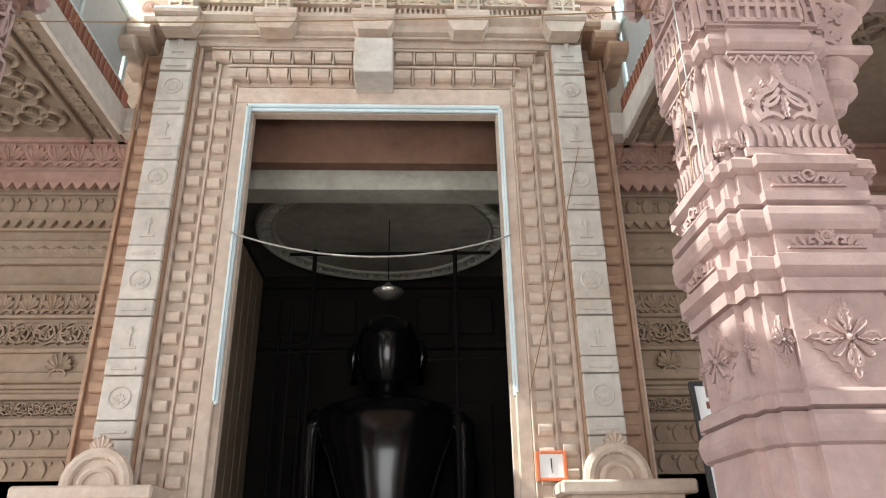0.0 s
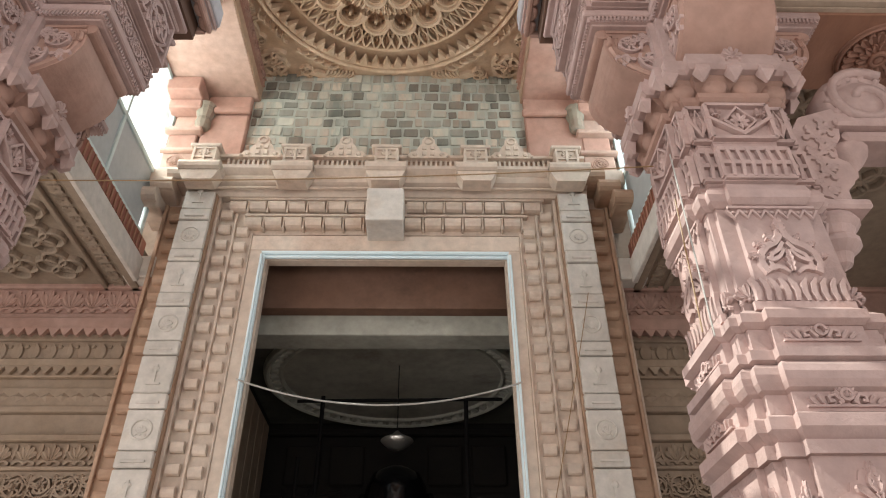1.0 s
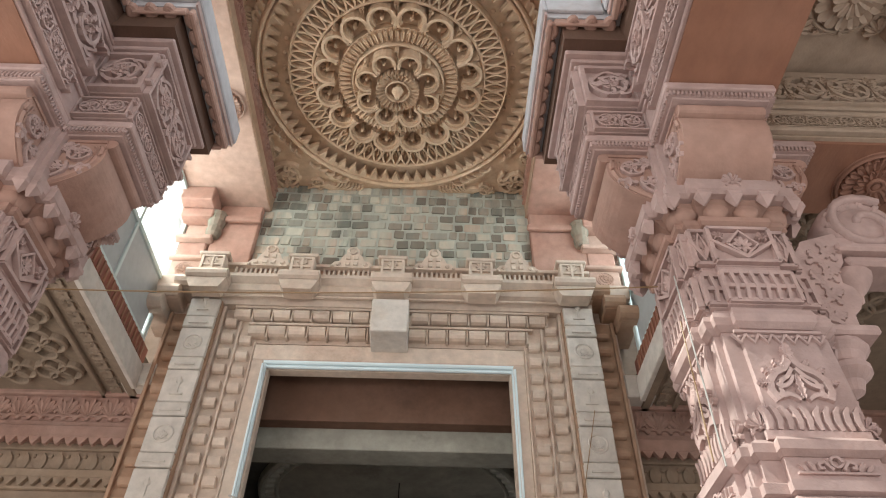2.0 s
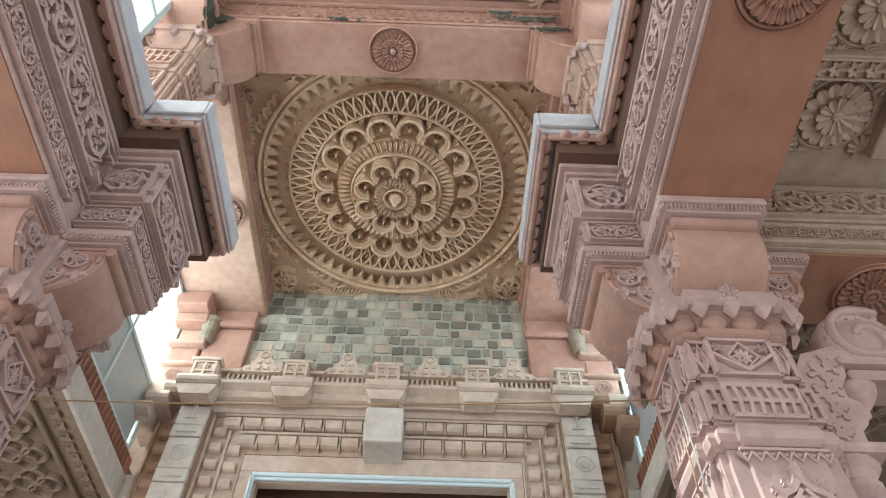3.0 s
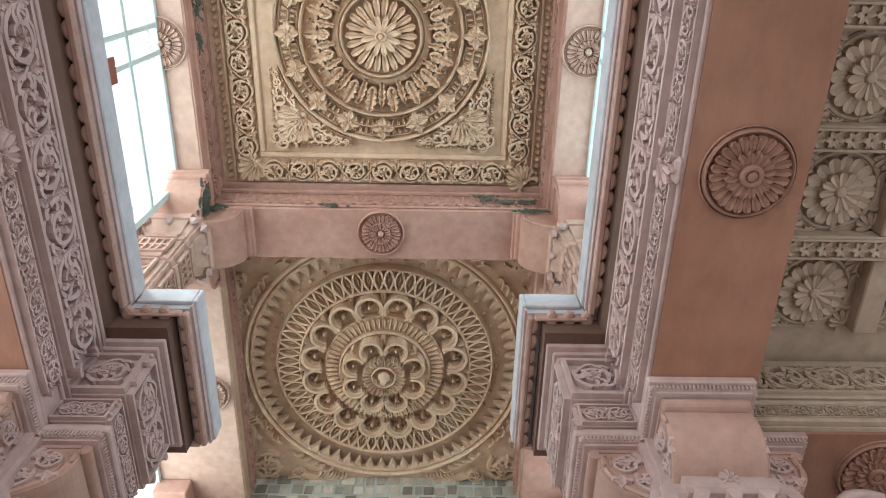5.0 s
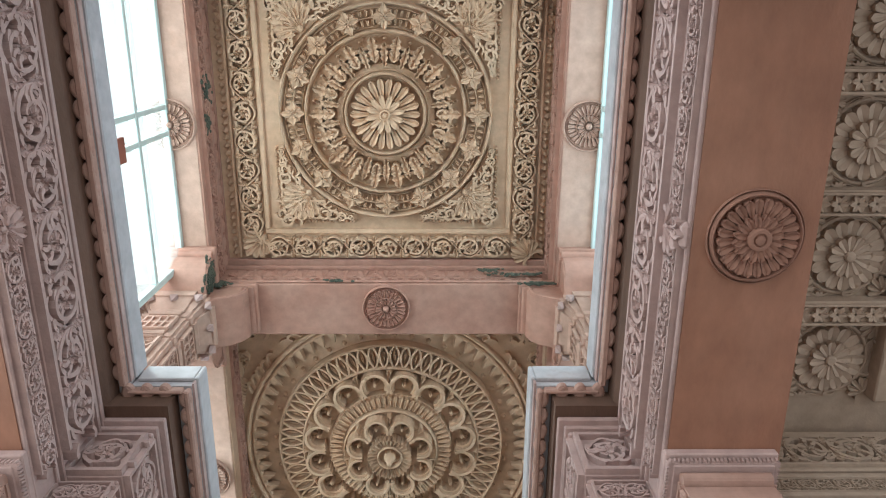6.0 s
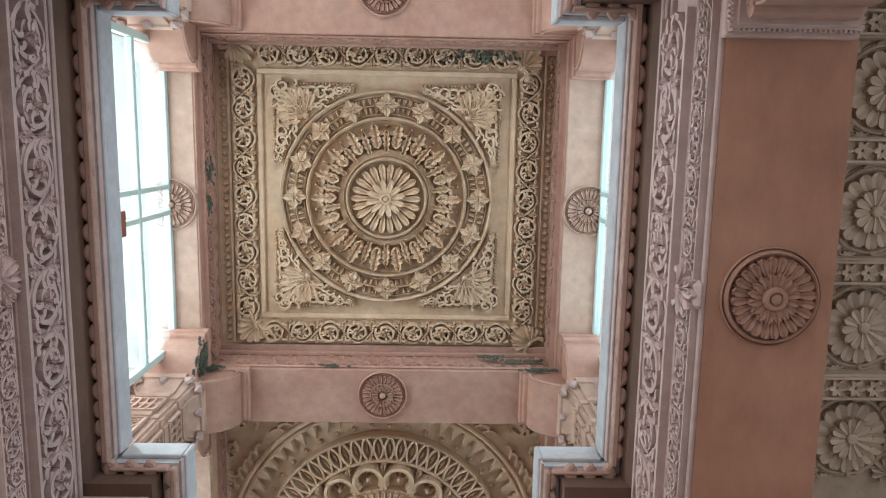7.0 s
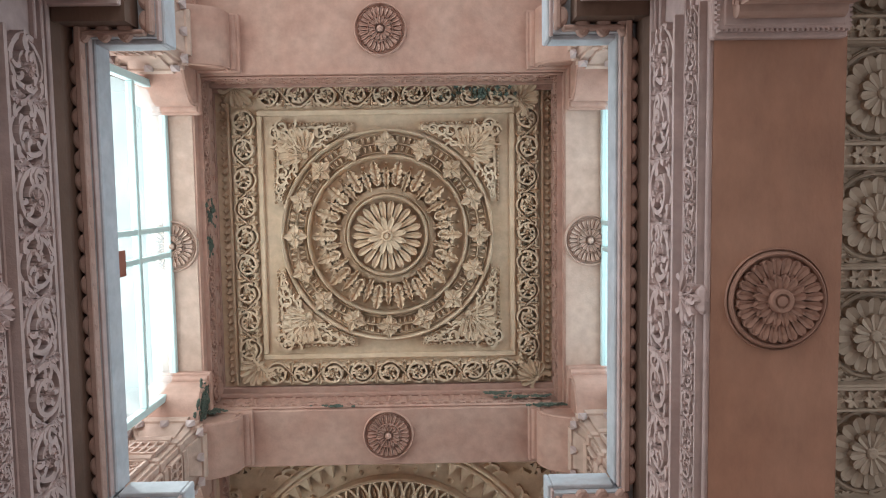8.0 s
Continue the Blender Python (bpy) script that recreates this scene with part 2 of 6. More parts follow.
# ---- carved ornament, drawn in (along, across, out) ----
def petal(bm, c, ang, r0, r1, w, h, base=0.0, tip=0.5, notch=0.75):
    """A lobed petal or leaf that lies on a face, from r0 to r1 of the centre c."""
    ca, sa = math.cos(ang), math.sin(ang)
    rows = []
    for i in range(5):
        t = i / 4
        half = w * (0.45 + 1.3 * t - 1.75 * t * t * (1 - 0.3 * tip) if t < 1 else 0.18)
        half = max(half, w * 0.15) * 1.3
        r = r0 + (r1 - r0) * t
        hh = h * (0.55 + 0.6 * t if t < 0.8 else 0.8)
        rows.append([bm.verts.new((c[0] + r * ca - k * half * sa, c[1] + r * sa + k * half * ca, base + hh * q))
                     for k, q in ((-1, 0.0), (-0.84, 0.92), (0, notch), (0.84, 0.92), (1, 0.0))])
    for a, b in zip(rows, rows[1:]):
        for k in range(4):
            bm.faces.new((a[k], a[k + 1], b[k + 1], b[k]))
    bm.faces.new([rows[-1][k] for k in (0, 1, 2, 3, 4)])
    return bm


def ring_of(bm, n, r0, r1, w, h, base=0.0, c=(0, 0), turn=0.0, tip=0.5, notch=0.75):
    for k in range(n):
        petal(bm, c, turn + k * math.tau / n, r0, r1, w, h, base, tip, notch)
    return bm


def hoop(bm, r, w, h, base=0.0, n=56, c=(0, 0)):
    """A raised round rim."""
    prof = [(r - w, base - 0.002), (r - w * 0.6, base + h * 0.8), (r, base + h), (r + w * 0.6, base + h * 0.8), (r + w, base - 0.002)]
    rings = [[bm.verts.new((c[0] + q * math.cos(k * math.tau / n), c[1] + q * math.sin(k * math.tau / n), z)) for k in range(n)] for q, z in prof]
    for a, b in zip(rings, rings[1:]):
        for k in range(n):
            bm.faces.new((a[k], a[k - 1], b[k - 1], b[k]))
    return bm


def disc(bm, r0, r1, z0, z1, n=56):
    """A flat plate, from radius r0 to r1, that stands z0 to z1 out of the face."""
    prof = [(r0, z0), (r0, z1), (r1, z1), (r1, z0)] if r0 > 0 else [(0.001, z1), (r1, z1), (r1, z0)]
    return lathe(bm, prof, n)


def knob(bm, c, r, h, base=0.0, n=8):
    top = bm.verts.new((c[0], c[1], base + h))
    a = [bm.verts.new((c[0] + r * math.cos(k * math.tau / n), c[1] + r * math.sin(k * math.tau / n), base)) for k in range(n)]
    b = [bm.verts.new((c[0] + 0.7 * r * math.cos(k * math.tau / n), c[1] + 0.7 * r * math.sin(k * math.tau / n), base + 0.75 * h)) for k in range(n)]
    for k in range(n):
        bm.faces.new((a[k - 1], a[k], b[k], b[k - 1]))
        bm.faces.new((b[k - 1], b[k], top))
    return bm


def ribbon(bm, pts, w, h, base=0.0):
    """A raised, flat-topped stem along (u, v) points; w is one half width or one for each point. Heights differ a little, as hand carving does."""
    h = h * (0.92 + 0.16 * ((len(bm.verts) * 0.0618) % 1.0))
    rings = []
    for i, p in enumerate(pts):
        a, b = pts[max(i - 1, 0)], pts[min(i + 1, len(pts) - 1)]
        d = Vector((b[0] - a[0], b[1] - a[1])).normalized()
        nx, ny = -d.y, d.x
        hw = w[i] if isinstance(w, (list, tuple)) else w
        rings.append([bm.verts.new((p[0] + k * hw * nx, p[1] + k * hw * ny, base + q * h)) for k, q in ((-1, 0), (-0.86, 1.0), (0.86, 1.0), (1, 0))])
    for a, b in zip(rings, rings[1:]):
        for k in range(3):
            bm.faces.new((a[k], a[k + 1], b[k + 1], b[k]))
    for e in (rings[0], rings[-1]):
        bm.faces.new(e)
    return bm


def blade(bm, c, ang, r0, r1, w, h, base, widths, lift=0.0, notch=0.72):
    """A leaf or petal whose half width runs through (t, share) pairs; lift raises its tip, notch sinks its middle."""
    h = h * (0.94 + 0.12 * ((len(bm.verts) * 0.0618) % 1.0))
    ca, sa = math.cos(ang), math.sin(ang)
    rows = []
    for t, share in widths:
        r, half, hh = r0 + (r1 - r0) * t, w * share, h * (1 + lift * t)
        rows.append([bm.verts.new((c[0] + r * ca - k * half * sa, c[1] + r * sa + k * half * ca, base + hh * q))
                     for k, q in ((-1, 0.0), (-0.86, 1.0), (0, notch), (0.86, 1.0), (1, 0.0))])
    for a, b in zip(rows, rows[1:]):
        for k in range(4):
            bm.faces.new((a[k], a[k + 1], b[k + 1], b[k]))
    bm.faces.new(rows[-1])
    return bm


CLUB = ((0, 0.42), (0.3, 0.66), (0.6, 0.94), (0.8, 1.0), (0.93, 0.72), (1, 0.22))
ACANTHUS = ((0, 0.30), (0.12, 0.62), (0.2, 0.40), (0.36, 0.98), (0.46, 0.58), (0.6, 1.0), (0.7, 0.56), (0.82, 0.66), (0.91, 0.36), (1, 0.06))


def club_ring(bm, n, r0, r1, w, h, base=0.0, turn=0.0, lift=0.0, c=(0, 0)):
    for k in range(n):
        blade(bm, c, turn + k * math.tau / n, r0, r1, w, h, base, CLUB, lift)
    return bm


def comma(bm, p, ang, r, w, h, spin, bend=2.6):
    """A curled lobe: a tapering stem that hooks round and ends in a bulb."""
    pts, ws, a, q = [], [], ang, Vector(p[:2])
    for i in range(7):
        t = i / 6
        pts.append((q.x, q.y))
        ws.append(w * (0.55 + 0.35 * t if i < 5 else (1.15 if i == 5 else 0.5)))
        q = q + Vector((math.cos(a), math.sin(a))) * (r / 6) * 1.35
        a += spin * bend / 6 * (0.4 + 1.2 * t)
    ribbon(bm, pts, ws, h)
    return bm


def sprig(bm, p, a, r, w, h):
    """A leaf with two hooked side lobes."""
    blade(bm, p, a, 0.0, r, w * 1.25, h, 0.0, ACANTHUS)
    comma(bm, p, a + 0.5, r * 0.62, w * 0.62, h * 0.92, 1)
    comma(bm, p, a - 0.5, r * 0.62, w * 0.62, h * 0.92, -1)


def curl(bm, c, R, h, spin, start, turns=1.3, leaves=11):
    """One vine curl: a flat spiral stem with hooked lobes inside and out and a lobed flower at its eye."""
    pts, ws, n = [], [], 24
    for i in range(n + 1):
        t = i / n
        r = R * (0.93 - 0.60 * t)
        a = start + spin * turns * math.tau * t
        pts.append((c[0] + r * math.cos(a), c[1] + r * math.sin(a)))
        ws.append(R * (0.105 - 0.03 * t))
    ribbon(bm, pts, ws, h)
    for k in range(leaves):
        i = 1 + int(k * (n - 3) / leaves)
        p, q = pts[i], pts[i + 1]
        along = math.atan2(q[1] - p[1], q[0] - p[0])
        if k % 3 == 2:
            comma(bm, p, along - spin * 0.5, R * 0.30, R * 0.12, h * 0.95, spin, 1.6)
        else:
            comma(bm, p, along + spin * 0.55, R * (0.38 - 0.012 * k), R * 0.115, h * 1.05, spin, 3.0)
    for k in range(5):
        blade(bm, c, start + k * math.tau / 5, R * 0.05, R * 0.34, R * 0.17, h * 1.1, 0.0, CLUB)
    knob(bm, c, R * 0.08, h * 1.25, 0, 6)
    return bm


def wedge(bm, c, a, r, w, h, base=0.0):
    """A pointed tooth with a ridge."""
    ca, sa = math.cos(a), math.sin(a)
    v = [bm.verts.new((c[0] + u * ca - q * sa, c[1] + u * sa + q * ca, base + z)) for u, q, z in ((0, -w, 0), (0, -w * 0.8, h), (r, 0, h * 0.9), (0, w * 0.8, h), (0, w, 0), (r * 1.05, 0, 0))]
    for f in ((0, 1, 2, 5), (4, 5, 2, 3), (1, 3, 2), (0, 4, 3, 1)):
        bm.faces.new([v[k] for k in f])


def vine(L, W, h, n=None, border=True):
    """A running scroll of n curls, centred, L long and W wide, between two fillets."""
    bm = bmesh.new()
    n = n or max(1, round(L / (W * 0.95)))
    step = L / n
    R = min(step * 0.53, W * 0.49)
    h = h * 1.9
    for k in range(n):
        c = (-L / 2 + (k + 0.5) * step, 0.0)
        s = 1 if k % 2 == 0 else -1
        curl(bm, c, R, h, s, math.pi - s * 0.5)
        u = c[0] + step * 0.5
        for q in (-1, 1):
            if k < n - 1:
                blade(bm, (u, q * W * 0.08), q * math.pi / 2, 0, W * 0.38, W * 0.13, h, 0.0, ACANTHUS)
            for e in (-1, 1):
                comma(bm, (u + e * W * 0.05, q * W * 0.26), q * math.pi / 2 - q * e * 0.75, W * 0.2, W * 0.06, h * 0.95, -q * e, 2.4)
    stem = [(-L / 2 + L * i / (n * 10), W * 0.45 * math.sin(i / 10 * math.pi)) for i in range(n * 10 + 1)]
    ribbon(bm, stem, W * 0.034, h * 0.8)
    if border:
        for q in (-1, 1):
            ribbon(bm, [(-L / 2, q * W * 0.5), (L / 2, q * W * 0.5)], W * 0.045, h * 0.9)
    return bm


def leaf_row(L, W, h, n):
    """A row of upright pointed leaves with eyes between."""
    bm = bmesh.new()
    for k in range(n):
        u = -L / 2 + (k + 0.5) * L / n
        petal(bm, (u, -W / 2), math.pi / 2, 0, W * 0.95, L / n * 0.42, h)
        knob(bm, (u + L / n / 2, W * 0.28), W * 0.16, h * 0.8, 0, 6)
    return bm


def diamonds(L, W, h, n):
    """A row of small pyramids."""
    bm = bmesh.new()
    a, b = L / n * 0.5, W * 0.5
    for k in range(n):
        u = -L / 2 + (k + 0.5) * L / n
        c = [bm.verts.new(p) for p in ((u - a, 0, 0), (u, -b, 0), (u + a, 0, 0), (u, b, 0))]
        t = bm.verts.new((u, 0, h))
        for i in range(4):
            bm.faces.new((c[i - 1], c[i], t))
    return bm


def palmette(bm, c, ang, R, h, n=7, spread=2.4):
    """A fan of rounded leaves with a hooked lobe on each side."""
    for k in range(n):
        a = ang + spread * (k / (n - 1) - 0.5)
        blade(bm, c, a, R * 0.12, R * (1 - 0.1 * abs(k - (n - 1) / 2)), R * min(0.15, 0.42 * spread / (n - 1)), h, 0.0, CLUB)
    for q in (-1, 1):
        comma(bm, c, ang + q * (spread * 0.5 + 0.35), R * 0.5, R * 0.09, h * 0.9, q)
    knob(bm, c, R * 0.16, h * 1.1)
    return bm


# ---- plan ----
AX, AL, AW = -0.52, -0.48, -0.50
Z_UP, Z_CEIL, Z_CEIL1 = 8.8, 9.45, 9.36
COL_Y = (2.92, -0.88)
COL_D = 2.06


def sx(axis, s, d):
    return axis + s * d


def soffit(x, y, z):
    return on((x, y, z), (1, 0, 0), (0, 0, -1))


def deep(m, k):
    """The same pose with the relief k times as deep."""
    return m @ Matrix.Diagonal((1, 1, k, 1))


# floor and enclosing shell
tagged(part("floor", cuboid(-9, 8, -9, 13, -0.3, 0.0), M_FLOOR), "pale polished marble hall floor", "floor", kind="structure")
bmr = bmesh.new()
box(bmr, -3.8, 2.8, -9, 7.7, 9.8, 10.05)
box(bmr, -9, -3.5, -9, 7.7, 6.3, 6.5)
box(bmr, 2.5, 8, -9, 7.7, 6.3, 6.5)
tagged(part("roof", bmr, M_GREYPLASTER), "plain concrete roof slabs over nave and aisles", "roof", kind="structure")


def shell_wall(name, x0, x1, y0, y1, holes, along):
    """A plain outer wall made of piers and a lintel, with open bays between."""
    bm = bmesh.new()
    a0, a1 = (x0, x1) if along == "x" else (y0, y1)
    cuts = [a0] + [c for h in holes for c in h] + [a1]
    for i in range(0, len(cuts), 2):
        p, q = cuts[i], cuts[i + 1]
        if along == "x":
            box(bm, p, q, y0, y1, 0, 5.4)
        else:
            box(bm, x0, x1, p, q, 0, 5.4)
    box(bm, x0, x1, y0, y1, 5.4, 6.3)
    return tagged(part(name, bm, M_PINK), "plain pink sandstone outer wall with open bays", "wall", kind="structure")


shell_wall("wall_south", -7.3, 6.3, -7.3, -7.0, [(-5.0, 4.0)], "x")
shell_wall("wall_west", -7.3, -7.0, -7.0, 7.4, [(-5, -1.5), (-0.5, 3), (4, 6.5)], "y")
shell_wall("wall_east", 6.0, 6.3, -7.0, 7.4, [(-5, -1.5), (-0.5, 3), (4, 6.5)], "y")
tagged(part("wall_clerestory_south", cuboid(-3.8, 2.8, -7.2, -7.0, 6.3, 9.8), M_PINK), "plain pink upper wall behind the nave", "wall", kind="structure")

# shared ornament meshes
ME_VINE_WIDE = to_mesh(vine(2.8, 0.36, 0.038), M_MAUVE, "vine_wide")
ME_VINE_NARROW = to_mesh(vine(2.8, 0.165, 0.03), M_MAUVE, "vine_narrow")


def framed_vine(L, W, h, n, edge=0.022):
    """A scroll panel inside a flush raised frame."""
    bm = vine(L - edge * 3, W - edge * 3, h, n, False)
    for q in (-1, 1):
        box(bm, -L / 2, L / 2, q * (W - edge) / 2 - edge / 2, q * (W - edge) / 2 + edge / 2, 0, h * 1.9)
        box(bm, q * (L - edge) / 2 - edge / 2, q * (L - edge) / 2 + edge / 2, -W / 2 + edge, W / 2 - edge, 0, h * 1.9)
    return bm


ME_VINE_BLOCK = to_mesh(framed_vine(0.715, 0.405, 0.022, 2), M_MAUVE, "vine_block")
ME_VINE_BLOCK_S = to_mesh(framed_vine(0.36, 0.405, 0.022, 1, 0.03), M_MAUVE, "vine_block_small")
ME_VINE_LOW = to_mesh(framed_vine(0.665, 0.178, 0.014, 4, 0.012), M_MAUVE, "vine_low")
ME_VINE_LOW_S = to_mesh(framed_vine(0.335, 0.178, 0.014, 2, 0.012), M_MAUVE, "vine_low_small")


def scallop_mesh(material):
    """One rounded shell-like drop of a cornice edge, with drilled eyes, drawn downwards from its base."""
    bm = bmesh.new()
    n = 14
    rings = [[bm.verts.new((0.045 * q * math.cos(k * math.tau / n), 0.064 * q * math.sin(k * math.tau / n), z)) for k in range(n)]
             for q, z in ((1, 0), (1, 0.02), (0.9, 0.036), (0.55, 0.044))]
    for a, b in zip(rings, rings[1:]):
        for k in range(n):
            bm.faces.new((a[k - 1], a[k], b[k], b[k - 1]))
    bm.faces.new(rings[-1])
    for y in (-0.035, 0.0, 0.035):
        hoop(bm, 0.009, 0.004, 0.008, 0.037, 6, (0.0, y))
    return to_mesh(bm, material, "scallop")


ME_SCALLOP = scallop_mesh(M_PINK)

# lower beams with cornice, both sides of the nave

def big_rosette(R, material, name, petals=24):
    """A lotus in two tiers of petals round a ringed hub, inside a broad rim and a groove."""
    bm = bmesh.new()
    disc(bm, 0, R * 0.99, -0.01, 0.004)
    hoop(bm, R * 1.03, R * 0.02, R * 0.05)
    hoop(bm, R * 0.94, R * 0.055, R * 0.11)
    club_ring(bm, petals, R * 0.44, R * 0.86, R * 0.105, R * 0.10, 0.0, 0.1, 0.5)
    disc(bm, 0, R * 0.47, 0, R * 0.08)
    ring_of(bm, 16, R * 0.20, R * 0.54, R * 0.085, R * 0.12, R * 0.08, (0, 0), 0.2, 1.0, 0.6)
    lathe(bm, [(R * 0.25, R * 0.1), (R * 0.25, R * 0.19), (R * 0.22, R * 0.22), (R * 0.16, R * 0.22), (R * 0.14, R * 0.18), (R * 0.12, R * 0.18), (R * 0.1, R * 0.21), (0.001, R * 0.22)], 24)
    return to_mesh(bm, material, name)


def small_rosette(R, material, name):
    bm = bmesh.new()
    disc(bm, 0, R * 0.98, -0.01, 0.004)
    hoop(bm, R, R * 0.045, R * 0.10)
    hoop(bm, R * 0.90, R * 0.02, R * 0.06)
    club_ring(bm, 26, R * 0.50, R * 0.85, R * 0.078, R * 0.10, 0.0, 0.0, 0.3)
    hoop(bm, R * 0.49, R * 0.03, R * 0.12, 0, 32)
    club_ring(bm, 16, R * 0.20, R * 0.46, R * 0.07, R * 0.11, R * 0.02, 0.1, 0.3)
    knob(bm, (0, 0), R * 0.17, R * 0.2, 0, 14)
    return to_mesh(bm, material, name)


ME_BIG = big_rosette(0.235, M_TERRA, "big_rosette")
ME_SMALL = small_rosette(0.25, M_ROSE, "small_rosette")
ME_SMALL_C = small_rosette(0.25, M_CREAM, "small_rosette_cream")

for s in (1, -1):
    X = lambda d: sx(AL, s, d)
    out = (-s, 0, 0)
    beam = thing("stone_beam", "red-brown sandstone beam with carved vine friezes and a white scalloped cornice", "beam", "nave beams")
    part("beam_body", cuboid(X(1.76), X(2.38), -6.9, 3.4, 5.0, 5.98), M_RED, beam)
    for z0, z1, d, nm in ((5.0, 5.03, 1.735, "fillet"), (5.215, 5.245, 1.73, "fillet"), (5.265, 5.285, 1.715, "fillet"), (5.66, 5.69, 1.72, "fillet"), (5.705, 5.735, 1.705, "fillet"), (5.75, 5.79, 1.70, "fillet")):
        part(nm, cuboid(X(d), X(1.754), -6.9, 3.4, z0 + 0.003, z1, 0.006), M_MAUVE, beam)
    part("frieze_backing", cuboid(X(1.75), X(1.7585), -6.9, 3.4, 5.006, 5.8), M_MAUVE, beam)
    for yc in (1.02, -3.6):
        part("carved_vine", ME_VINE_WIDE, None, beam, m=deep(on((X(1.75), yc, 5.47), (0, 1, 0), out), 1.25))
        part("carved_vine", ME_VINE_NARROW, None, beam, m=on((X(1.75), yc, 5.125), (0, 1, 0), out))
    bmk = bmesh.new()
    ring_of(bmk, 6, 0.01, 0.1, 0.04, 0.06)
    box(bmk, -0.07, 0.07, -0.16, 0.16, 0, 0.045, 0.02)
    palmette(bmk, (0, -0.05), math.pi / 2, 0.2, 0.07)
    part("carved_knot", bmk, M_MAUVE, beam, m=on((X(1.75), 1.02, 5.15), (0, 1, 0), out))
    part("cove", prism(bmesh.new(), [(X(1.77), 5.79), (X(1.71), 5.80), (X(1.685), 5.86), (X(1.675), 5.98), (X(1.77), 5.98)], "y", -6.9, 3.4), M_COVE_SHADE, beam, "brown cove with its shade in the colour")
    part("cornice_slab", cuboid(X(1.60), X(2.6), -6.9, 3.57, 5.985, 6.215), M_WHITE, beam)
    part("cornice_fascia", cuboid(X(1.57), X(1.60), -6.9, 2.35, 6.04, 6.225, 0.008), M_WHITE, beam, "whitewashed cornice edge")
    part("cornice_lip", cuboid(X(1.585), X(1.60), -6.9, 2.35, 5.985, 6.035, 0.004), M_MAUVE, beam)
    part("scallop_rail", cuboid(X(1.602), X(1.640), -6.9, 2.35, 5.914, 5.983, 0.006), M_PINK, beam)
    y = -0.36
    while y < 2.33:
        part("scallop", ME_SCALLOP, None, beam, m=soffit(X(1.640), y, 5.965))
        y += 0.1245
    for cy in COL_Y:
        # the heavier return of each corner block looks away from the middle bay
        by, lo, hi = (cy, 0.32, 0.40) if cy > 0 else (-1.0, 0.40, 0.32)
        f0, f1 = by - lo, by + hi
        c0, c1 = f0 - 0.25, f1 + 0.25
        for z0, z1, d, g in ((5.76, 5.80, 1.30, 0.09), (5.725, 5.76, 1.34, 0.05), (5.695, 5.725, 1.365, 0.02), (5.28, 5.695, 1.385, 0.0), (5.255, 5.28, 1.41, -0.025), (5.235, 5.255, 1.395, -0.01), (5.05, 5.235, 1.41, -0.025), (5.03, 5.05, 1.43, -0.045), (5.0, 5.03, 1.415, -0.03)):
            part("corner_block", cuboid(X(d), X(1.75), f0 - g, f1 + g, z0, z1, 0.008), M_MAUVE, beam)
        part("carved_vine", ME_VINE_BLOCK, None, beam, m=deep(on((X(1.385), (f0 + f1) / 2, 5.4875), (0, 1, 0), out), 1.0))
        part("carved_vine", ME_VINE_LOW, None, beam, m=on((X(1.41), (f0 + f1) / 2, 5.1425), (0, 1, 0), out))
        for yy, dd in ((f0, -1), (f1, 1)):
            part("carved_vine", ME_VINE_BLOCK_S, None, beam, m=on((X(1.5675), yy, 5.4875), (1, 0, 0), (0, dd, 0)))
            part("carved_vine", ME_VINE_LOW_S, None, beam, m=on((X(1.58), yy - dd * 0.025, 5.1425), (1, 0, 0), (0, dd, 0)))
        part("cove", cuboid(X(1.285), X(1.70), c0 + 0.08, c1 - 0.08, 5.80, 5.985), M_COVE_SHADE, beam, "brown cove with its shade in the colour")
        part("cornice_slab", cuboid(X(1.18), X(1.598), c0 + 0.03, c1 - 0.03, 5.985, 6.215), M_WHITE, beam)
        part("cornice_fascia", cuboid(X(1.15), X(1.18), c0, c1, 6.04, 6.225, 0.008), M_WHITE, beam, "whitewashed cornice edge")
        for yy in ((c0, c0 + 0.03), (c1 - 0.03, c1)):
            part("cornice_fascia", cuboid(X(1.18), X(1.568), yy[0], yy[1], 6.04, 6.225, 0.006), M_WHITE, beam, "whitewashed cornice edge")
        part("cornice_lip", cuboid(X(1.165), X(1.18), c0 + 0.015, c1 - 0.015, 5.985, 6.035), M_MAUVE, beam)
        part("scallop_rail", cuboid(X(1.182), X(1.220), c0 + 0.04, c1 - 0.04, 5.914, 5.983, 0.01), M_PINK, beam)
        for q0, q1 in ((c0 + 0.032, c0 + 0.062), (c1 - 0.062, c1 - 0.032)):
            part("scallop_rail", cuboid(X(1.228), X(1.60), q0, q1, 5.914, 5.983, 0.01), M_PINK, beam)
        yy = c0 + 0.11
        while yy < c1 - 0.06:
            part("scallop", ME_SCALLOP, None, beam, m=soffit(X(1.220), yy, 5.965))
            yy += 0.1245
        for k in range(3):
            for q, dirn in ((c0 + 0.052, -1), (c1 - 0.052, 1)):
                part("scallop", ME_SCALLOP, None, beam, m=soffit(X(1.35 + 0.1245 * k), q - dirn * 0.005, 5.965))
    part("rosette", ME_BIG, None, beam, "round red-brown lotus rosette", m=deep(soffit(X(2.07), 1.02, 5.0), 1.4))

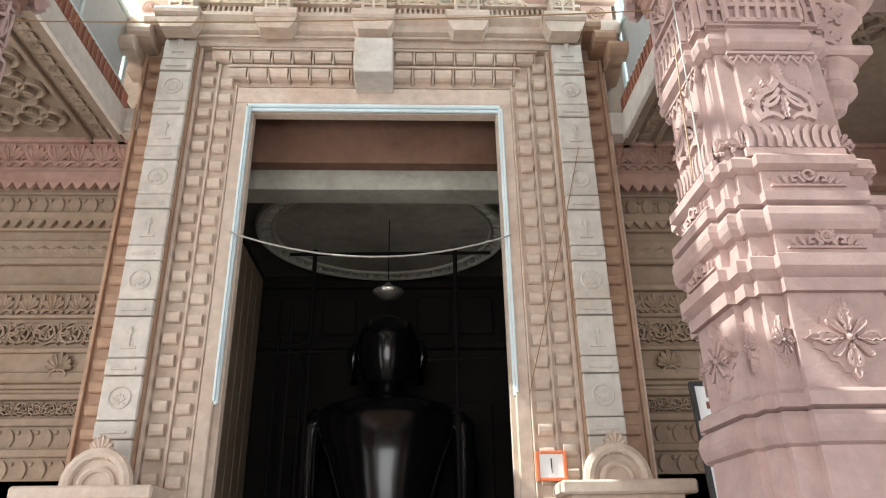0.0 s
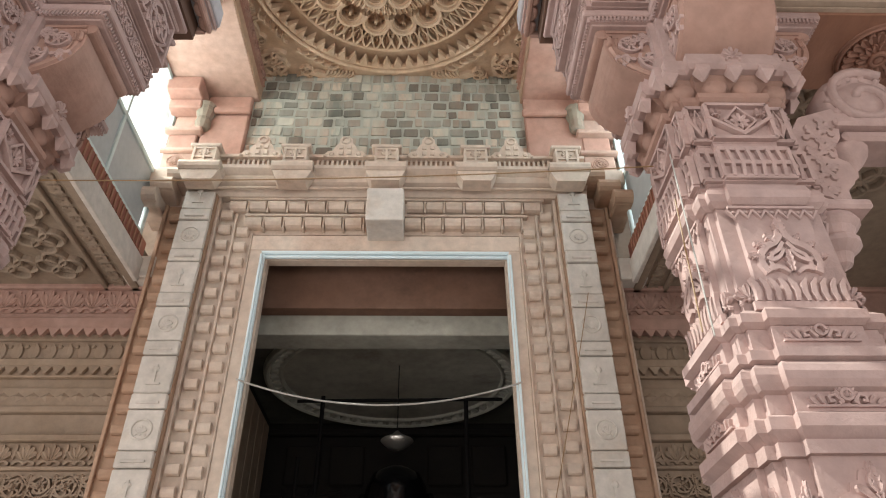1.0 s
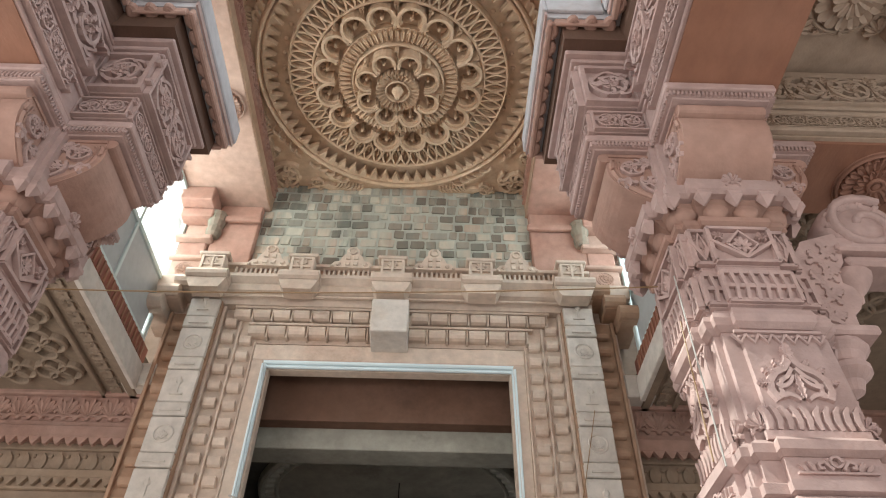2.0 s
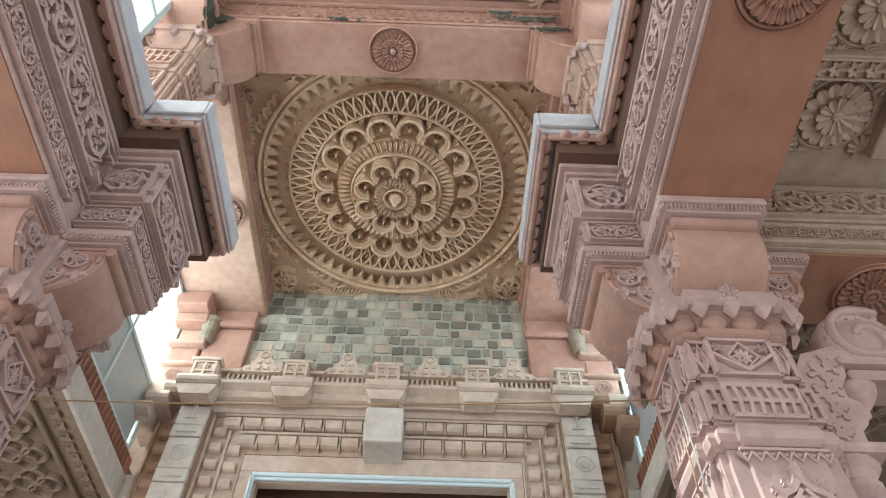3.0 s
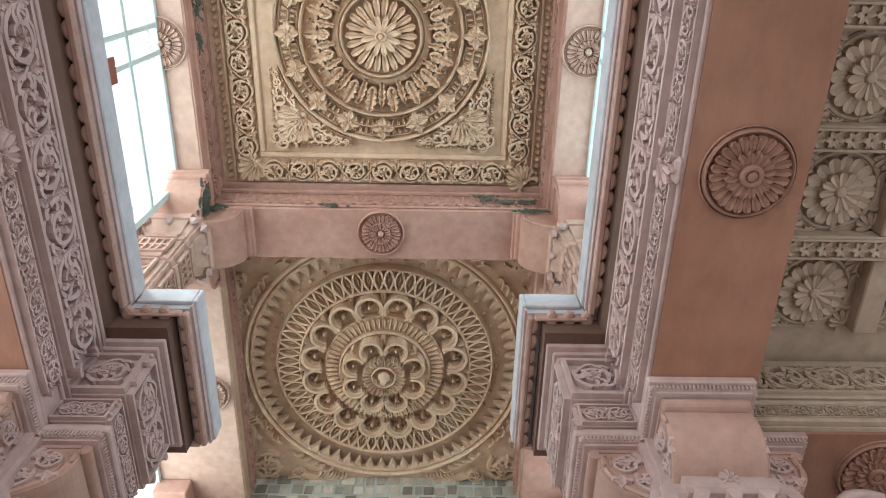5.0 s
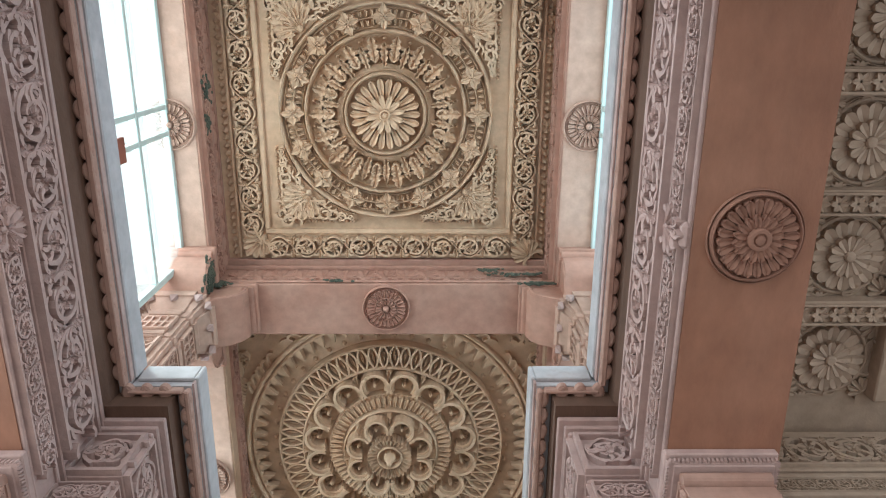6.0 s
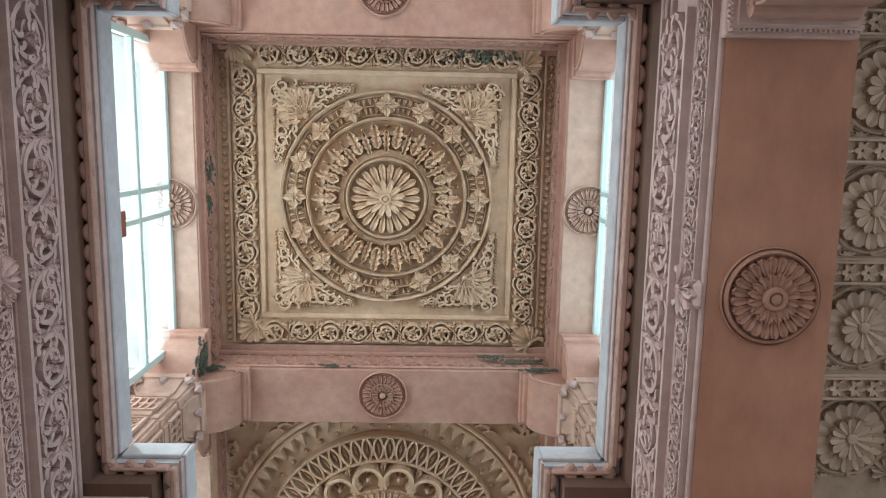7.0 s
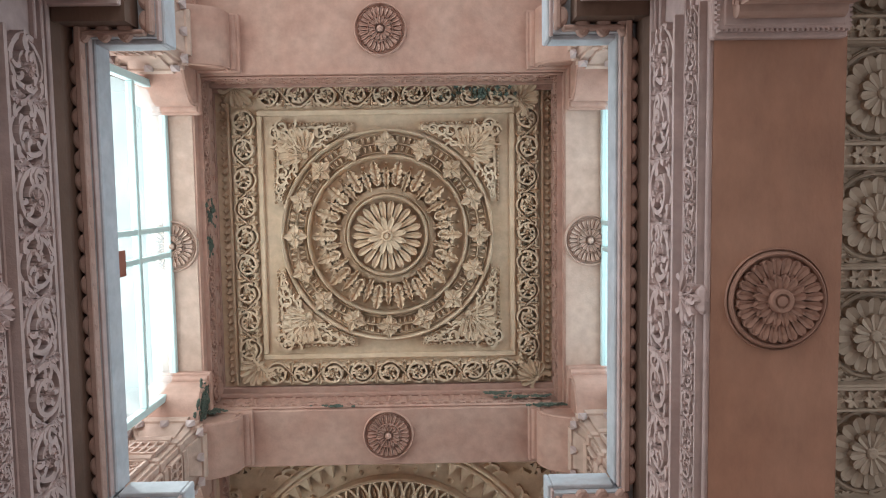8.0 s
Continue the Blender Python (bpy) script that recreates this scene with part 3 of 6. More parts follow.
# upper beams
xe0, xe1 = -2.42, 1.31
ME_UF = to_mesh(leaf_row(3.4, 0.16, 0.025, 17), M_ROSE, "upper_leaf_row")
bm = bmesh.new()
for k in range(15):
    u = -1.7 + (k + 0.5) * 3.4 / 15
    palmette(bm, (u, -0.13), math.pi / 2, 0.25, 0.03, 5, 1.7)
    blade(bm, (u + 1.7 / 15, 0.15), -math.pi / 2, 0, 0.2, 0.035, 0.028, 0.0, ACANTHUS)
ME_UF3 = to_mesh(bm, M_ROSE, "upper_palmette_row")
ME_UF2 = to_mesh(vine(3.4, 0.2, 0.02, 12), M_ROSE, "upper_vine")
for y0, y1, ry, face, dy in ((2.68, 3.27, 2.95, 2.68, -1), (-1.62, -0.72, -1.15, -0.72, 1)):
    ub = thing("upper_beam", "rose sandstone cross beam with a small lotus rosette", "beam", "upper beams")
    part("beam_body", cuboid(-3.6, 2.6, y0, y1, Z_UP, 9.8, 0.01), M_ROSE, ub)
    part("rosette", ME_SMALL, None, ub, m=deep(soffit(-0.53, ry, Z_UP), 1.7))
    part("fillet", cuboid(xe0, xe1, face, face + dy * 0.025, 8.835, 8.875, 0.01), M_ROSE, ub)
    part("fillet", cuboid(xe0, xe1, face, face + dy * 0.05, 9.255, 9.30, 0.01), M_ROSE, ub)
    part("fillet", cuboid(xe0, xe1, face, face + dy * 0.09, 9.38, 9.45, 0.01), M_ROSE, ub)
    part("carved_leaves", ME_UF3, None, ub, m=on((-0.55, face, 9.07), (-dy, 0, 0), (0, dy, 0)))
for s in (1, -1):
    x0 = xe1 if s > 0 else xe0
    ub = thing("upper_beam", "cream pink side beam above the clerestory windows", "beam", "upper beams")
    part("beam_body", cuboid(x0, x0 + s * 0.5, -0.72, 2.68, Z_UP, 9.8), M_CREAM, ub)
    part("rosette", ME_SMALL_C, None, ub, m=deep(soffit(x0 + s * 0.24, 0.97, Z_UP), 1.7))
    part("face_panel", cuboid(x0 - s * 0.02, x0, -0.72, 2.68, Z_UP + 0.01, 9.45), M_ROSE, ub)
    part("fillet", cuboid(x0 - s * 0.05, x0 - s * 0.02, -0.72, 2.68, 9.19, 9.24, 0.01), M_ROSE, ub)
    part("fillet", cuboid(x0 - s * 0.04, x0 - s * 0.02, -0.72, 2.68, 9.40, 9.448, 0.006), M_ROSE, ub)
    part("carved_vine", ME_UF2, None, ub, m=deep(on((x0 - s * 0.02, 0.97, 9.02), (0, 1, 0), (-s, 0, 0)), 1.3))
    part("carved_leaves", ME_UF, None, ub, m=on((x0 - s * 0.02, 0.97, 9.3), (0, -s, 0), (-s, 0, 0)))
    # right beam takes the darker rose to look unlit; the left stays cream
    ub1 = thing("upper_beam", "side beam over the bay before the shrine, rose for its unlit tone" if s > 0 else "cream pink side beam over the bay before the shrine", "beam", "upper beams")
    part("beam_body", cuboid(x0 - s * 0.05, x0 + s * 1.5, 3.27, 6.9, Z_UP, 9.8), M_ROSE if s > 0 else M_CREAM, ub1)
    part("rosette", ME_SMALL_C, None, ub1, m=deep(soffit(x0 + s * 0.24, 5.1, Z_UP), 1.7))
    part("face_panel", cuboid(x0 - s * 0.07, x0 - s * 0.05, 3.27, 6.9, Z_UP + 0.01, 9.36), M_BROWN, ub1)
    part("carved_vine", ME_UF2, None, ub1, m=on((x0 - s * 0.07, 5.08, 9.1), (0, 1, 0), (-s, 0, 0)))

# square ceiling
ceil2 = tagged(part("ceiling", cuboid(-2.42, 1.31, -0.75, 2.7, Z_CEIL, 9.7), M_TAN), "tan carved square ceiling with a lotus medallion", "ceiling", kind="structure")
C2 = (-0.535, 0.92)
bm = bmesh.new()
for q in (1, -1):
    box(bm, -1.40, 1.40, q * 1.34 - 0.03, q * 1.34 + 0.03, 0, 0.05, 0.012)
    box(bm, q * 1.37 - 0.03, q * 1.37 + 0.03, -1.31, 1.31, 0, 0.05, 0.012)
    box(bm, q * 1.70 - 0.015, q * 1.70 + 0.015, -1.65, 1.65, 0, 0.06, 0.01)
part("ceiling_frame", bm, M_TAN, ceil2, m=soffit(*C2, Z_CEIL))
part("diamond_band", diamonds(3.3, 0.085, 0.06, 40), M_TAN, ceil2, m=on((C2[0] - 1.768, C2[1], Z_CEIL), (0, 1, 0), (0, 0, -1)))
part("diamond_band", diamonds(3.3, 0.085, 0.06, 40), M_TAN, ceil2, m=on((C2[0] + 1.768, C2[1], Z_CEIL), (0, 1, 0), (0, 0, -1)))
me = to_mesh(vine(2.80, 0.265, 0.055, 9, False), M_TAN, "ceiling_vine")
for a, b, u in ((0, 1.515, (1, 0, 0)), (0, -1.515, (1, 0, 0)), (1.535, 0, (0, 1, 0)), (-1.535, 0, (0, 1, 0))):
    part("carved_vine", me, None, ceil2, m=deep(on((C2[0] + a, C2[1] + b, Z_CEIL), u, (0, 0, -1)), 1.05))
bm = bmesh.new()
palmette(bm, (-0.10, -0.10), math.pi / 4, 0.27, 0.10, 7, 2.2)
me = to_mesh(bm, M_TAN, "corner_leaf")
for qx, qy, a in ((1, -1, 0), (1, 1, 90), (-1, 1, 180), (-1, -1, 270)):
    part("corner_leaf", me, None, ceil2, m=on((C2[0] + qx * 1.535, C2[1] + qy * 1.52, Z_CEIL), (1, 0, 0), (0, 0, -1)) @ pose(0, 0, 0, 0, 0, a))


def spandrel(side, R, leg, material, h):
    """An openwork corner piece round a circle of radius R; its right angle lies at (side, side)."""
    bm = bmesh.new()
    lo = math.atan2(side - leg, math.sqrt(R * R - (side - leg) ** 2))
    arc = [(R * math.cos(lo + (math.pi / 2 - 2 * lo) * i / 16), R * math.sin(lo + (math.pi / 2 - 2 * lo) * i / 16)) for i in range(17)]
    out = [(side, side - leg + leg * min(i, 8) / 8) if i <= 8 else (side - leg * (i - 8) / 8, side) for i in range(17)]
    z = h * 0.4
    lo_a, hi_a, lo_o, hi_o = [[bm.verts.new((u, v, q)) for u, v in line] for line, q in ((arc, 0), (arc, z), (out, 0), (out, z))]
    for i in range(16):
        bm.faces.new((hi_a[i], hi_a[i + 1], hi_o[i + 1], hi_o[i]))
        bm.faces.new((lo_a[i], lo_a[i + 1], hi_a[i + 1], hi_a[i]))
        bm.faces.new((lo_o[i], lo_o[i + 1], hi_o[i + 1], hi_o[i]))
    for i in range(22):
        u = side - leg * (i + 0.5) / 22
        knob(bm, (side - 0.004, u), 0.022, h * 0.8, 0, 7)
        knob(bm, (u, side - 0.004), 0.022, h * 0.8, 0, 7)
    # a shell of leaves that opens towards the corner
    p = (R + 0.05) / math.sqrt(2)
    for k in range(9):
        a = math.pi / 4 + 2.3 * (k / 8 - 0.5)
        blade(bm, (p, p), a, 0.03, 0.35 - 0.022 * abs(k - 4), 0.046, h, 0.0, CLUB, 0.1)
    knob(bm, (p, p), 0.05, h * 1.15, 0, 8)
    # hooked tendrils along both legs and the arc
    for k in range(9):
        t = (k + 0.35) / 9
        u = side - leg * t
        gap = side - math.sqrt(max(R * R - u * u, 0.0)) if u < R else 0.5
        r = min(0.085, gap * 0.42)
        for q in (0, 1):
            def put(a, b):
                return (a, b) if q else (b, a)
            c = put(u, side - 0.012 - r)
            pts = [(c[0] + r * (0.86 - 0.035 * i) * math.cos(i * 0.52 + k), c[1] + r * (0.86 - 0.035 * i) * math.sin(i * 0.52 + k)) for i in range(15)]
            ribbon(bm, pts, r * 0.17, h * 0.92)
            knob(bm, c, r * 0.26, h, 0, 6)
            if gap > 0.2:
                for d, b in ((0.6, 1), (-0.6, -1)):
                    comma(bm, put(u - 0.02, side - 0.03 - 2.1 * r), (math.pi if not q else -math.pi / 2) + d, r * 0.95, r * 0.2, h * 0.95, b)
    for k in range(18):
        a = lo + (math.pi / 2 - 2 * lo) * (k + 0.5) / 18
        if abs(k - 8.5) > 2:
            comma(bm, ((R + 0.012) * math.cos(a), (R + 0.012) * math.sin(a)), a + (0.5 if k < 9 else -0.5), 0.085, 0.015, h * 0.95, 1 if k < 9 else -1, 2.8)
    return to_mesh(bm, material, "spandrel")


me = spandrel(1.215, 1.19, 0.86, M_TAN, 0.115)
for a in (0, 90, 180, 270):
    part("spandrel", me, None, ceil2, m=soffit(*C2, Z_CEIL) @ pose(0, 0, 0, 0, 0, a))
med = thing("lotus_medallion", "tan carved lotus medallion on the square ceiling", "ceiling medallion")
S2 = deep(soffit(*C2, Z_CEIL), 1.5)
bm = disc(bmesh.new(), 0.86, 1.13, 0, 0.015)
hoop(bm, 1.145, 0.026, 0.085)
hoop(bm, 1.095, 0.010, 0.05)
hoop(bm, 0.86, 0.026, 0.085)
hoop(bm, 0.905, 0.010, 0.05)
hoop(bm, 1.0, 0.010, 0.05, 0.012)
for k in range(104):
    a = k * math.tau / 104
    blade(bm, (0, 0), a, 0.92, 0.985, 0.017, 0.045, 0.012, CLUB)
    blade(bm, (1.015 * math.cos(a), 1.015 * math.sin(a)), a, 0.0, 0.065, 0.019, 0.045, 0.012, CLUB)
part("outer_ring", bm, M_TAN, med, m=S2)
bm = bmesh.new()
for k in range(4):
    blade(bm, (0, 0), k * math.pi / 2, 0.02, 0.135, 0.045, 0.06, 0.03, ((0, 0.5), (0.3, 0.95), (0.5, 0.9), (0.8, 0.5), (1, 0.06)))
    blade(bm, (0, 0), (k + 0.5) * math.pi / 2, 0.02, 0.10, 0.036, 0.05, 0.03, CLUB)
club_ring(bm, 6, 0.008, 0.045, 0.014, 0.025, 0.08)
me = to_mesh(bm, M_TAN, "star_flower")
for k in range(16):
    a = k * math.tau / 16
    part("star_flower", me, None, med, m=S2 @ pose(1.0 * math.cos(a), 1.0 * math.sin(a), 0, 0, 0, math.degrees(a)))
bm = bmesh.new()
for k in range(18):
    a = k * math.tau / 18
    blade(bm, (0, 0), a, 0.56, 0.815, 0.072, 0.10, 0.0, ACANTHUS, 0.25, 0.6)
    for q in (-1, 1):
        comma(bm, (0.55 * math.cos(a), 0.55 * math.sin(a)), a + q * 0.95, 0.10, 0.017, 0.09, -q, 3.0)
        comma(bm, (0.62 * math.cos(a + q * 0.11), 0.62 * math.sin(a + q * 0.11)), a + q * 0.5, 0.12, 0.019, 0.085, q, 2.6)
    a += math.pi / 18
    blade(bm, (0, 0), a, 0.50, 0.75, 0.050, 0.09, 0.0, ACANTHUS, 0.3, 0.6)
    knob(bm, (0.78 * math.cos(a), 0.78 * math.sin(a)), 0.022, 0.07, 0, 6)
part("leaf_ring", bm, M_TAN, med, m=S2)
bm = disc(bmesh.new(), 0, 0.44, 0, 0.03)
disc(bm, 0.43, 0.53, 0, 0.03)
hoop(bm, 0.425, 0.022, 0.12)
hoop(bm, 0.465, 0.012, 0.06)
part("inner_plate", bm, M_TAN, med, m=S2)
bm = club_ring(bmesh.new(), 22, 0.15, 0.375, 0.040, 0.07, 0.03, 0, 0.3)
for k in range(22):
    a = (k + 0.5) * math.tau / 22
    blade(bm, (0, 0), a, 0.30, 0.345, 0.018, 0.05, 0.03, CLUB)
ring_of(bm, 12, 0.06, 0.215, 0.034, 0.06, 0.09, (0, 0), 0.2, 1.0)
lathe(bm, [(0.06, 0.08), (0.06, 0.16), (0.045, 0.17), (0.035, 0.155), (0.028, 0.155), (0.02, 0.18), (0.001, 0.185)], 16)
part("centre_flower", bm, M_TAN, med, m=S2)

# round ceiling before the shrine
ceil1 = tagged(part("ceiling", cuboid(-2.5, 1.4, 3.2, 6.95, Z_CEIL1 + 0.1, 9.75), M_TAN), "tan carved round ceiling panel", "ceiling", kind="structure")
C1 = (-0.545, 5.03)
S1 = soffit(*C1, Z_CEIL1 + 0.1)
S1D = deep(S1, 2.0)
bm = bmesh.new()
inner, outer = [], []
for k in range(64):
    a = k * math.tau / 64
    g = 1.90 / max(abs(math.cos(a)), abs(math.sin(a)))
    inner.append((1.74 * math.cos(a), 1.74 * math.sin(a)))
    outer.append((g * math.cos(a), g * math.sin(a)))
r0 = [bm.verts.new((u, v, 0.0)) for u, v in inner]
r1 = [bm.verts.new((u, v, 0.1)) for u, v in inner]
r2 = [bm.verts.new((u, v, 0.1)) for u, v in outer]
for k in range(64):
    bm.faces.new((r0[k - 1], r0[k], r1[k], r1[k - 1]))
    bm.faces.new((r1[k - 1], r1[k], r2[k], r2[k - 1]))
part("ceiling_field", bm, M_TAN, ceil1, m=S1)
dome = thing("carved_dome", "tan carved concentric lotus dome with cusped rings", "ceiling dome")
bm = hoop(bmesh.new(), 1.78, 0.035, 0.06, 0.1, 72)
hoop(bm, 1.71, 0.03, 0.05, 0.09, 72)
part("outer_rim", bm, M_TAN, dome, m=S1)
bm = bmesh.new()
for k in range(66):
    a = k * math.tau / 66
    wedge(bm, (1.70 * math.cos(a), 1.70 * math.sin(a)), a + math.pi, 0.15, 0.068, 0.09, 0.05)
part("tooth_ring", bm, M_TAN, dome, m=S1)
me = to_mesh(knob(bmesh.new(), (0, 0), 0.033, 0.05), M_TAN, "boss")
for k in range(44):
    a = k * math.tau / 44 + 0.1
    part("boss", me, None, dome, m=S1 @ Matrix.Translation((1.46 * math.cos(a), 1.46 * math.sin(a), 0)))
bm = disc(bmesh.new(), 1.05, 1.40, 0, 0.03, 72)
hoop(bm, 1.385, 0.025, 0.055, 0.03, 72)
hoop(bm, 1.085, 0.030, 0.055, 0.03, 72)
for k in range(60):
    for q in (-1, 1):
        pts = []
        for i in range(9):
            a = (k + 0.5 + q * (0.07 + 0.36 * math.sin(i / 8 * math.pi))) * math.tau / 60
            r = 1.095 + 0.28 * i / 8
            pts.append((r * math.cos(a), r * math.sin(a)))
        ribbon(bm, pts, 0.0135, 0.045, 0.03)
    a = (k + 0.5) * math.tau / 60
    blade(bm, (0, 0), a, 1.16, 1.31, 0.016, 0.03, 0.03, ((0, 0.1), (0.3, 0.8), (0.5, 1.0), (0.7, 0.8), (1, 0.1)))
part("lattice_ring", bm, M_TAN, dome, m=S1D)


def cusp_mesh(n, r, rad, base, h):
    """One round cusped cell: a double rim, a hollow with a pendant knob, and the dart between two cells."""
    bm = bmesh.new()
    arc = [math.radians(d) for d in range(-128, 129, 16)]
    ribbon(bm, [(r + rad * math.cos(t), rad * math.sin(t)) for t in arc], rad * 0.12, h, base)
    ribbon(bm, [(r + rad * 0.80 * math.cos(t), rad * 0.80 * math.sin(t)) for t in arc], rad * 0.09, h * 0.75, base)
    knob(bm, (r + 0.05 * rad, 0), rad * 0.20, h * 0.9, base, 8)
    blade(bm, (r, 0), 0, rad * 0.2, rad * 0.68, rad * 0.16, h * 0.4, base, CLUB)
    for q in (-1, 1):
        blade(bm, (r, 0), q * 0.8, rad * 0.25, rad * 0.66, rad * 0.12, h * 0.35, base, CLUB)
    blade(bm, (0, 0), math.pi / n, r + rad * 0.62, r + rad * 1.12, rad * 0.2, h * 0.9, base, ((0, 0.1), (0.5, 0.6), (1, 1.0)))
    return to_mesh(bm, M_TAN, "cusp")


def cusps(n, r, rad, base, h):
    me = cusp_mesh(n, r, rad, base, h)
    for k in range(n):
        part("cusp", me, None, dome, m=S1D @ pose(0, 0, 0, 0, 0, (k + 0.5) * 360 / n))


bm = disc(bmesh.new(), 0, 1.05, 0, 0.03, 64)
part("cusp_plate", bm, M_TAN, dome, m=S1D)
cusps(16, 0.89, 0.165, 0.03, 0.11)
bm = disc(bmesh.new(), 0, 0.76, 0, 0.09, 64)
for k in range(64):
    blade(bm, (0, 0), k * math.tau / 64, 0.60, 0.75, 0.028, 0.03, 0.09, CLUB)
hoop(bm, 0.565, 0.02, 0.05, 0.09)
part("ribbed_ring", bm, M_TAN, dome, m=S1D)
bm = disc(bmesh.new(), 0, 0.55, 0.08, 0.115, 56)
part("cusp_plate", bm, M_TAN, dome, m=S1D)
cusps(8, 0.40, 0.135, 0.115, 0.11)
bm = disc(bmesh.new(), 0, 0.25, 0.11, 0.16, 40)
club_ring(bm, 28, 0.15, 0.27, 0.026, 0.06, 0.14, 0.0, 0.3)
hoop(bm, 0.145, 0.018, 0.05, 0.16, 32)
lathe(bm, [(0.075, 0.15), (0.075, 0.2), (0.05, 0.22), (0.03, 0.27), (0.001, 0.28)], 14)
part("centre_flower", bm, M_TAN, dome, m=S1D)
bm = bmesh.new()
curl(bm, (1.62, 1.62), 0.24, 0.06, 1, 3.9, 1.5, 15)
for q in (0, 1):
    def put(u, v):
        return (u, v) if q else (v, u)
    side = 1 if q else -1
    turn = (lambda a: a) if q else (lambda a: math.pi / 2 - a)
    curl(bm, put(1.76, 1.22), 0.12, 0.05, -side, 1.5, 1.3, 10)
    for k in range(7):
        comma(bm, put(1.84 - 0.012 * k, 1.36 - 0.035 * k), turn(-2.0 + 0.05 * k), 0.24 - 0.012 * k, 0.022, 0.05, side, 1.5)
    for k in range(8):
        comma(bm, put(1.86, 1.06 - 0.06 * k), turn(-1.9), 0.17 - 0.012 * k, 0.018, 0.045, -side, 1.4)
    for k in range(4):
        sprig(bm, put(1.80 - 0.07 * k, 1.84), turn(-1.2 - 0.2 * k), 0.13, 0.03, 0.05)
for k in range(13):
    a = math.radians(24 + 42 * k / 12)
    r = 1.83
    if abs(k - 6) > 1:
        comma(bm, (r * math.cos(a), r * math.sin(a)), a + (0.5 if k < 6 else -0.5), 0.15, 0.020, 0.045, 1 if k < 6 else -1, 2.6)
me = to_mesh(bm, M_TAN, "corner_scroll")
for a in (0, 90, 180, 270):
    part("corner_scroll", me, None, ceil1, m=S1 @ pose(0, 0, 0.1, 0, 0, a) @ Matrix.Diagonal((1, 1, 1.5, 1)))


# ---- columns ----
def face(k, h, z, u=0.0):
    """The pose of a relief on face k of a pillar of half width h, at height z."""
    return pose(0, 0, 0, 0, 0, 90 * k) @ on((h, u, z), (0, 1, 0), (1, 0, 0))


def diamond_flower(R, h):
    """A lozenge plate with a scalloped edge, four leaves and hooked tendrils."""
    bm = bmesh.new()
    edge = []
    for k in range(4):
        a, b = k * math.pi / 2, (k + 1) * math.pi / 2
        pa, pb = Vector((math.cos(a) * R, math.sin(a) * R)), Vector((math.cos(b) * R, math.sin(b) * R))
        for t, q in ((0, 1.0), (0.12, 0.92), (0.22, 1.03), (0.36, 0.90), (0.5, 1.02), (0.64, 0.90), (0.78, 1.03), (0.88, 0.92)):
            p = pa.lerp(pb, t) * q
            edge.append((p.x, p.y))
    loft(bm, [[(u, v, z) for u, v in edge] for z in (0, h * 0.45)])
    for k in range(4):
        a = k * math.pi / 2
        blade(bm, (0, 0), a, R * 0.16, R * 0.96, R * 0.13, h * 1.5, 0.0, ACANTHUS)
        for q in (-1, 1):
            comma(bm, (R * 0.25 * math.cos(a), R * 0.25 * math.sin(a)), a + q * 0.75, R * 0.42, R * 0.05, h * 1.4, -q, 3.0)
        blade(bm, (0, 0), a + math.pi / 4, R * 0.10, R * 0.62, R * 0.10, h * 1.35, 0.0, CLUB)
    knob(bm, (0, 0), R * 0.12, h * 1.9)
    return bm


def ogee_ornament(h):
    """A leafy ogee arch with a finial over a row of curled upright leaves."""
    bm = bmesh.new()
    for q in (-1, 1):
        ribbon(bm, [(q * 0.004, 0.262), (q * 0.012, 0.235), (q * 0.032, 0.212), (q * 0.066, 0.196), (q * 0.092, 0.168), (q * 0.098, 0.132), (q * 0.082, 0.100)], 0.013, h)
        ribbon(bm, [(q * 0.006, 0.212), (q * 0.028, 0.184), (q * 0.056, 0.166), (q * 0.068, 0.136), (q * 0.058, 0.108)], 0.008, h * 0.9)
        comma(bm, (q * 0.012, 0.185), -math.pi / 2 + q * 0.5, 0.062, 0.010, h * 0.95, q, 2.2)
        comma(bm, (q * 0.014, 0.100), math.pi / 2 - q * 0.9, 0.055, 0.011, h * 0.95, -q, 2.0)
        for u, v, a in ((0.034, 0.214, 0.7), (0.070, 0.194, 1.1), (0.096, 0.160, 1.5)):
            blade(bm, (q * u, v), math.pi / 2 - q * a, 0.0, 0.04, 0.013, h, 0.0, ACANTHUS)
        for k in range(5):
            u = q * (0.018 + 0.032 * k)
            ribbon(bm, [(u, 0.0), (u - q * 0.006, 0.03), (u - q * 0.002, 0.058), (u + q * 0.012, 0.078)], [0.0075, 0.011, 0.0105, 0.005], h * 0.9)
    blade(bm, (0, 0.105), math.pi / 2, 0.0, 0.085, 0.016, h * 1.05, 0.0, ACANTHUS)
    blade(bm, (0, 0.245), math.pi / 2, 0.0, 0.062, 0.024, h * 1.1, 0.0, ACANTHUS)
    box(bm, -0.165, 0.165, -0.03, -0.002, 0, h * 0.8)
    return bm


def slots(W, H, n, h):
    """A pierced panel: a frame with two rows of slanted leaf-shaped openings."""
    bm = bmesh.new()
    for v in (-H / 2, 0, H / 2):
        box(bm, -W / 2, W / 2, v - 0.012, v + 0.012, 0, h)
    for k in range(n + 1):
        u = -W / 2 + W * k / n
        for v, q in ((-H / 4, 1), (H / 4, -1)):
            s = 0.0 if k in (0, n) else 0.006 * q
            ribbon(bm, [(u - s, v - H / 4), (u, v), (u + s, v + H / 4)], 0.010, h * 1.1)
    return bm


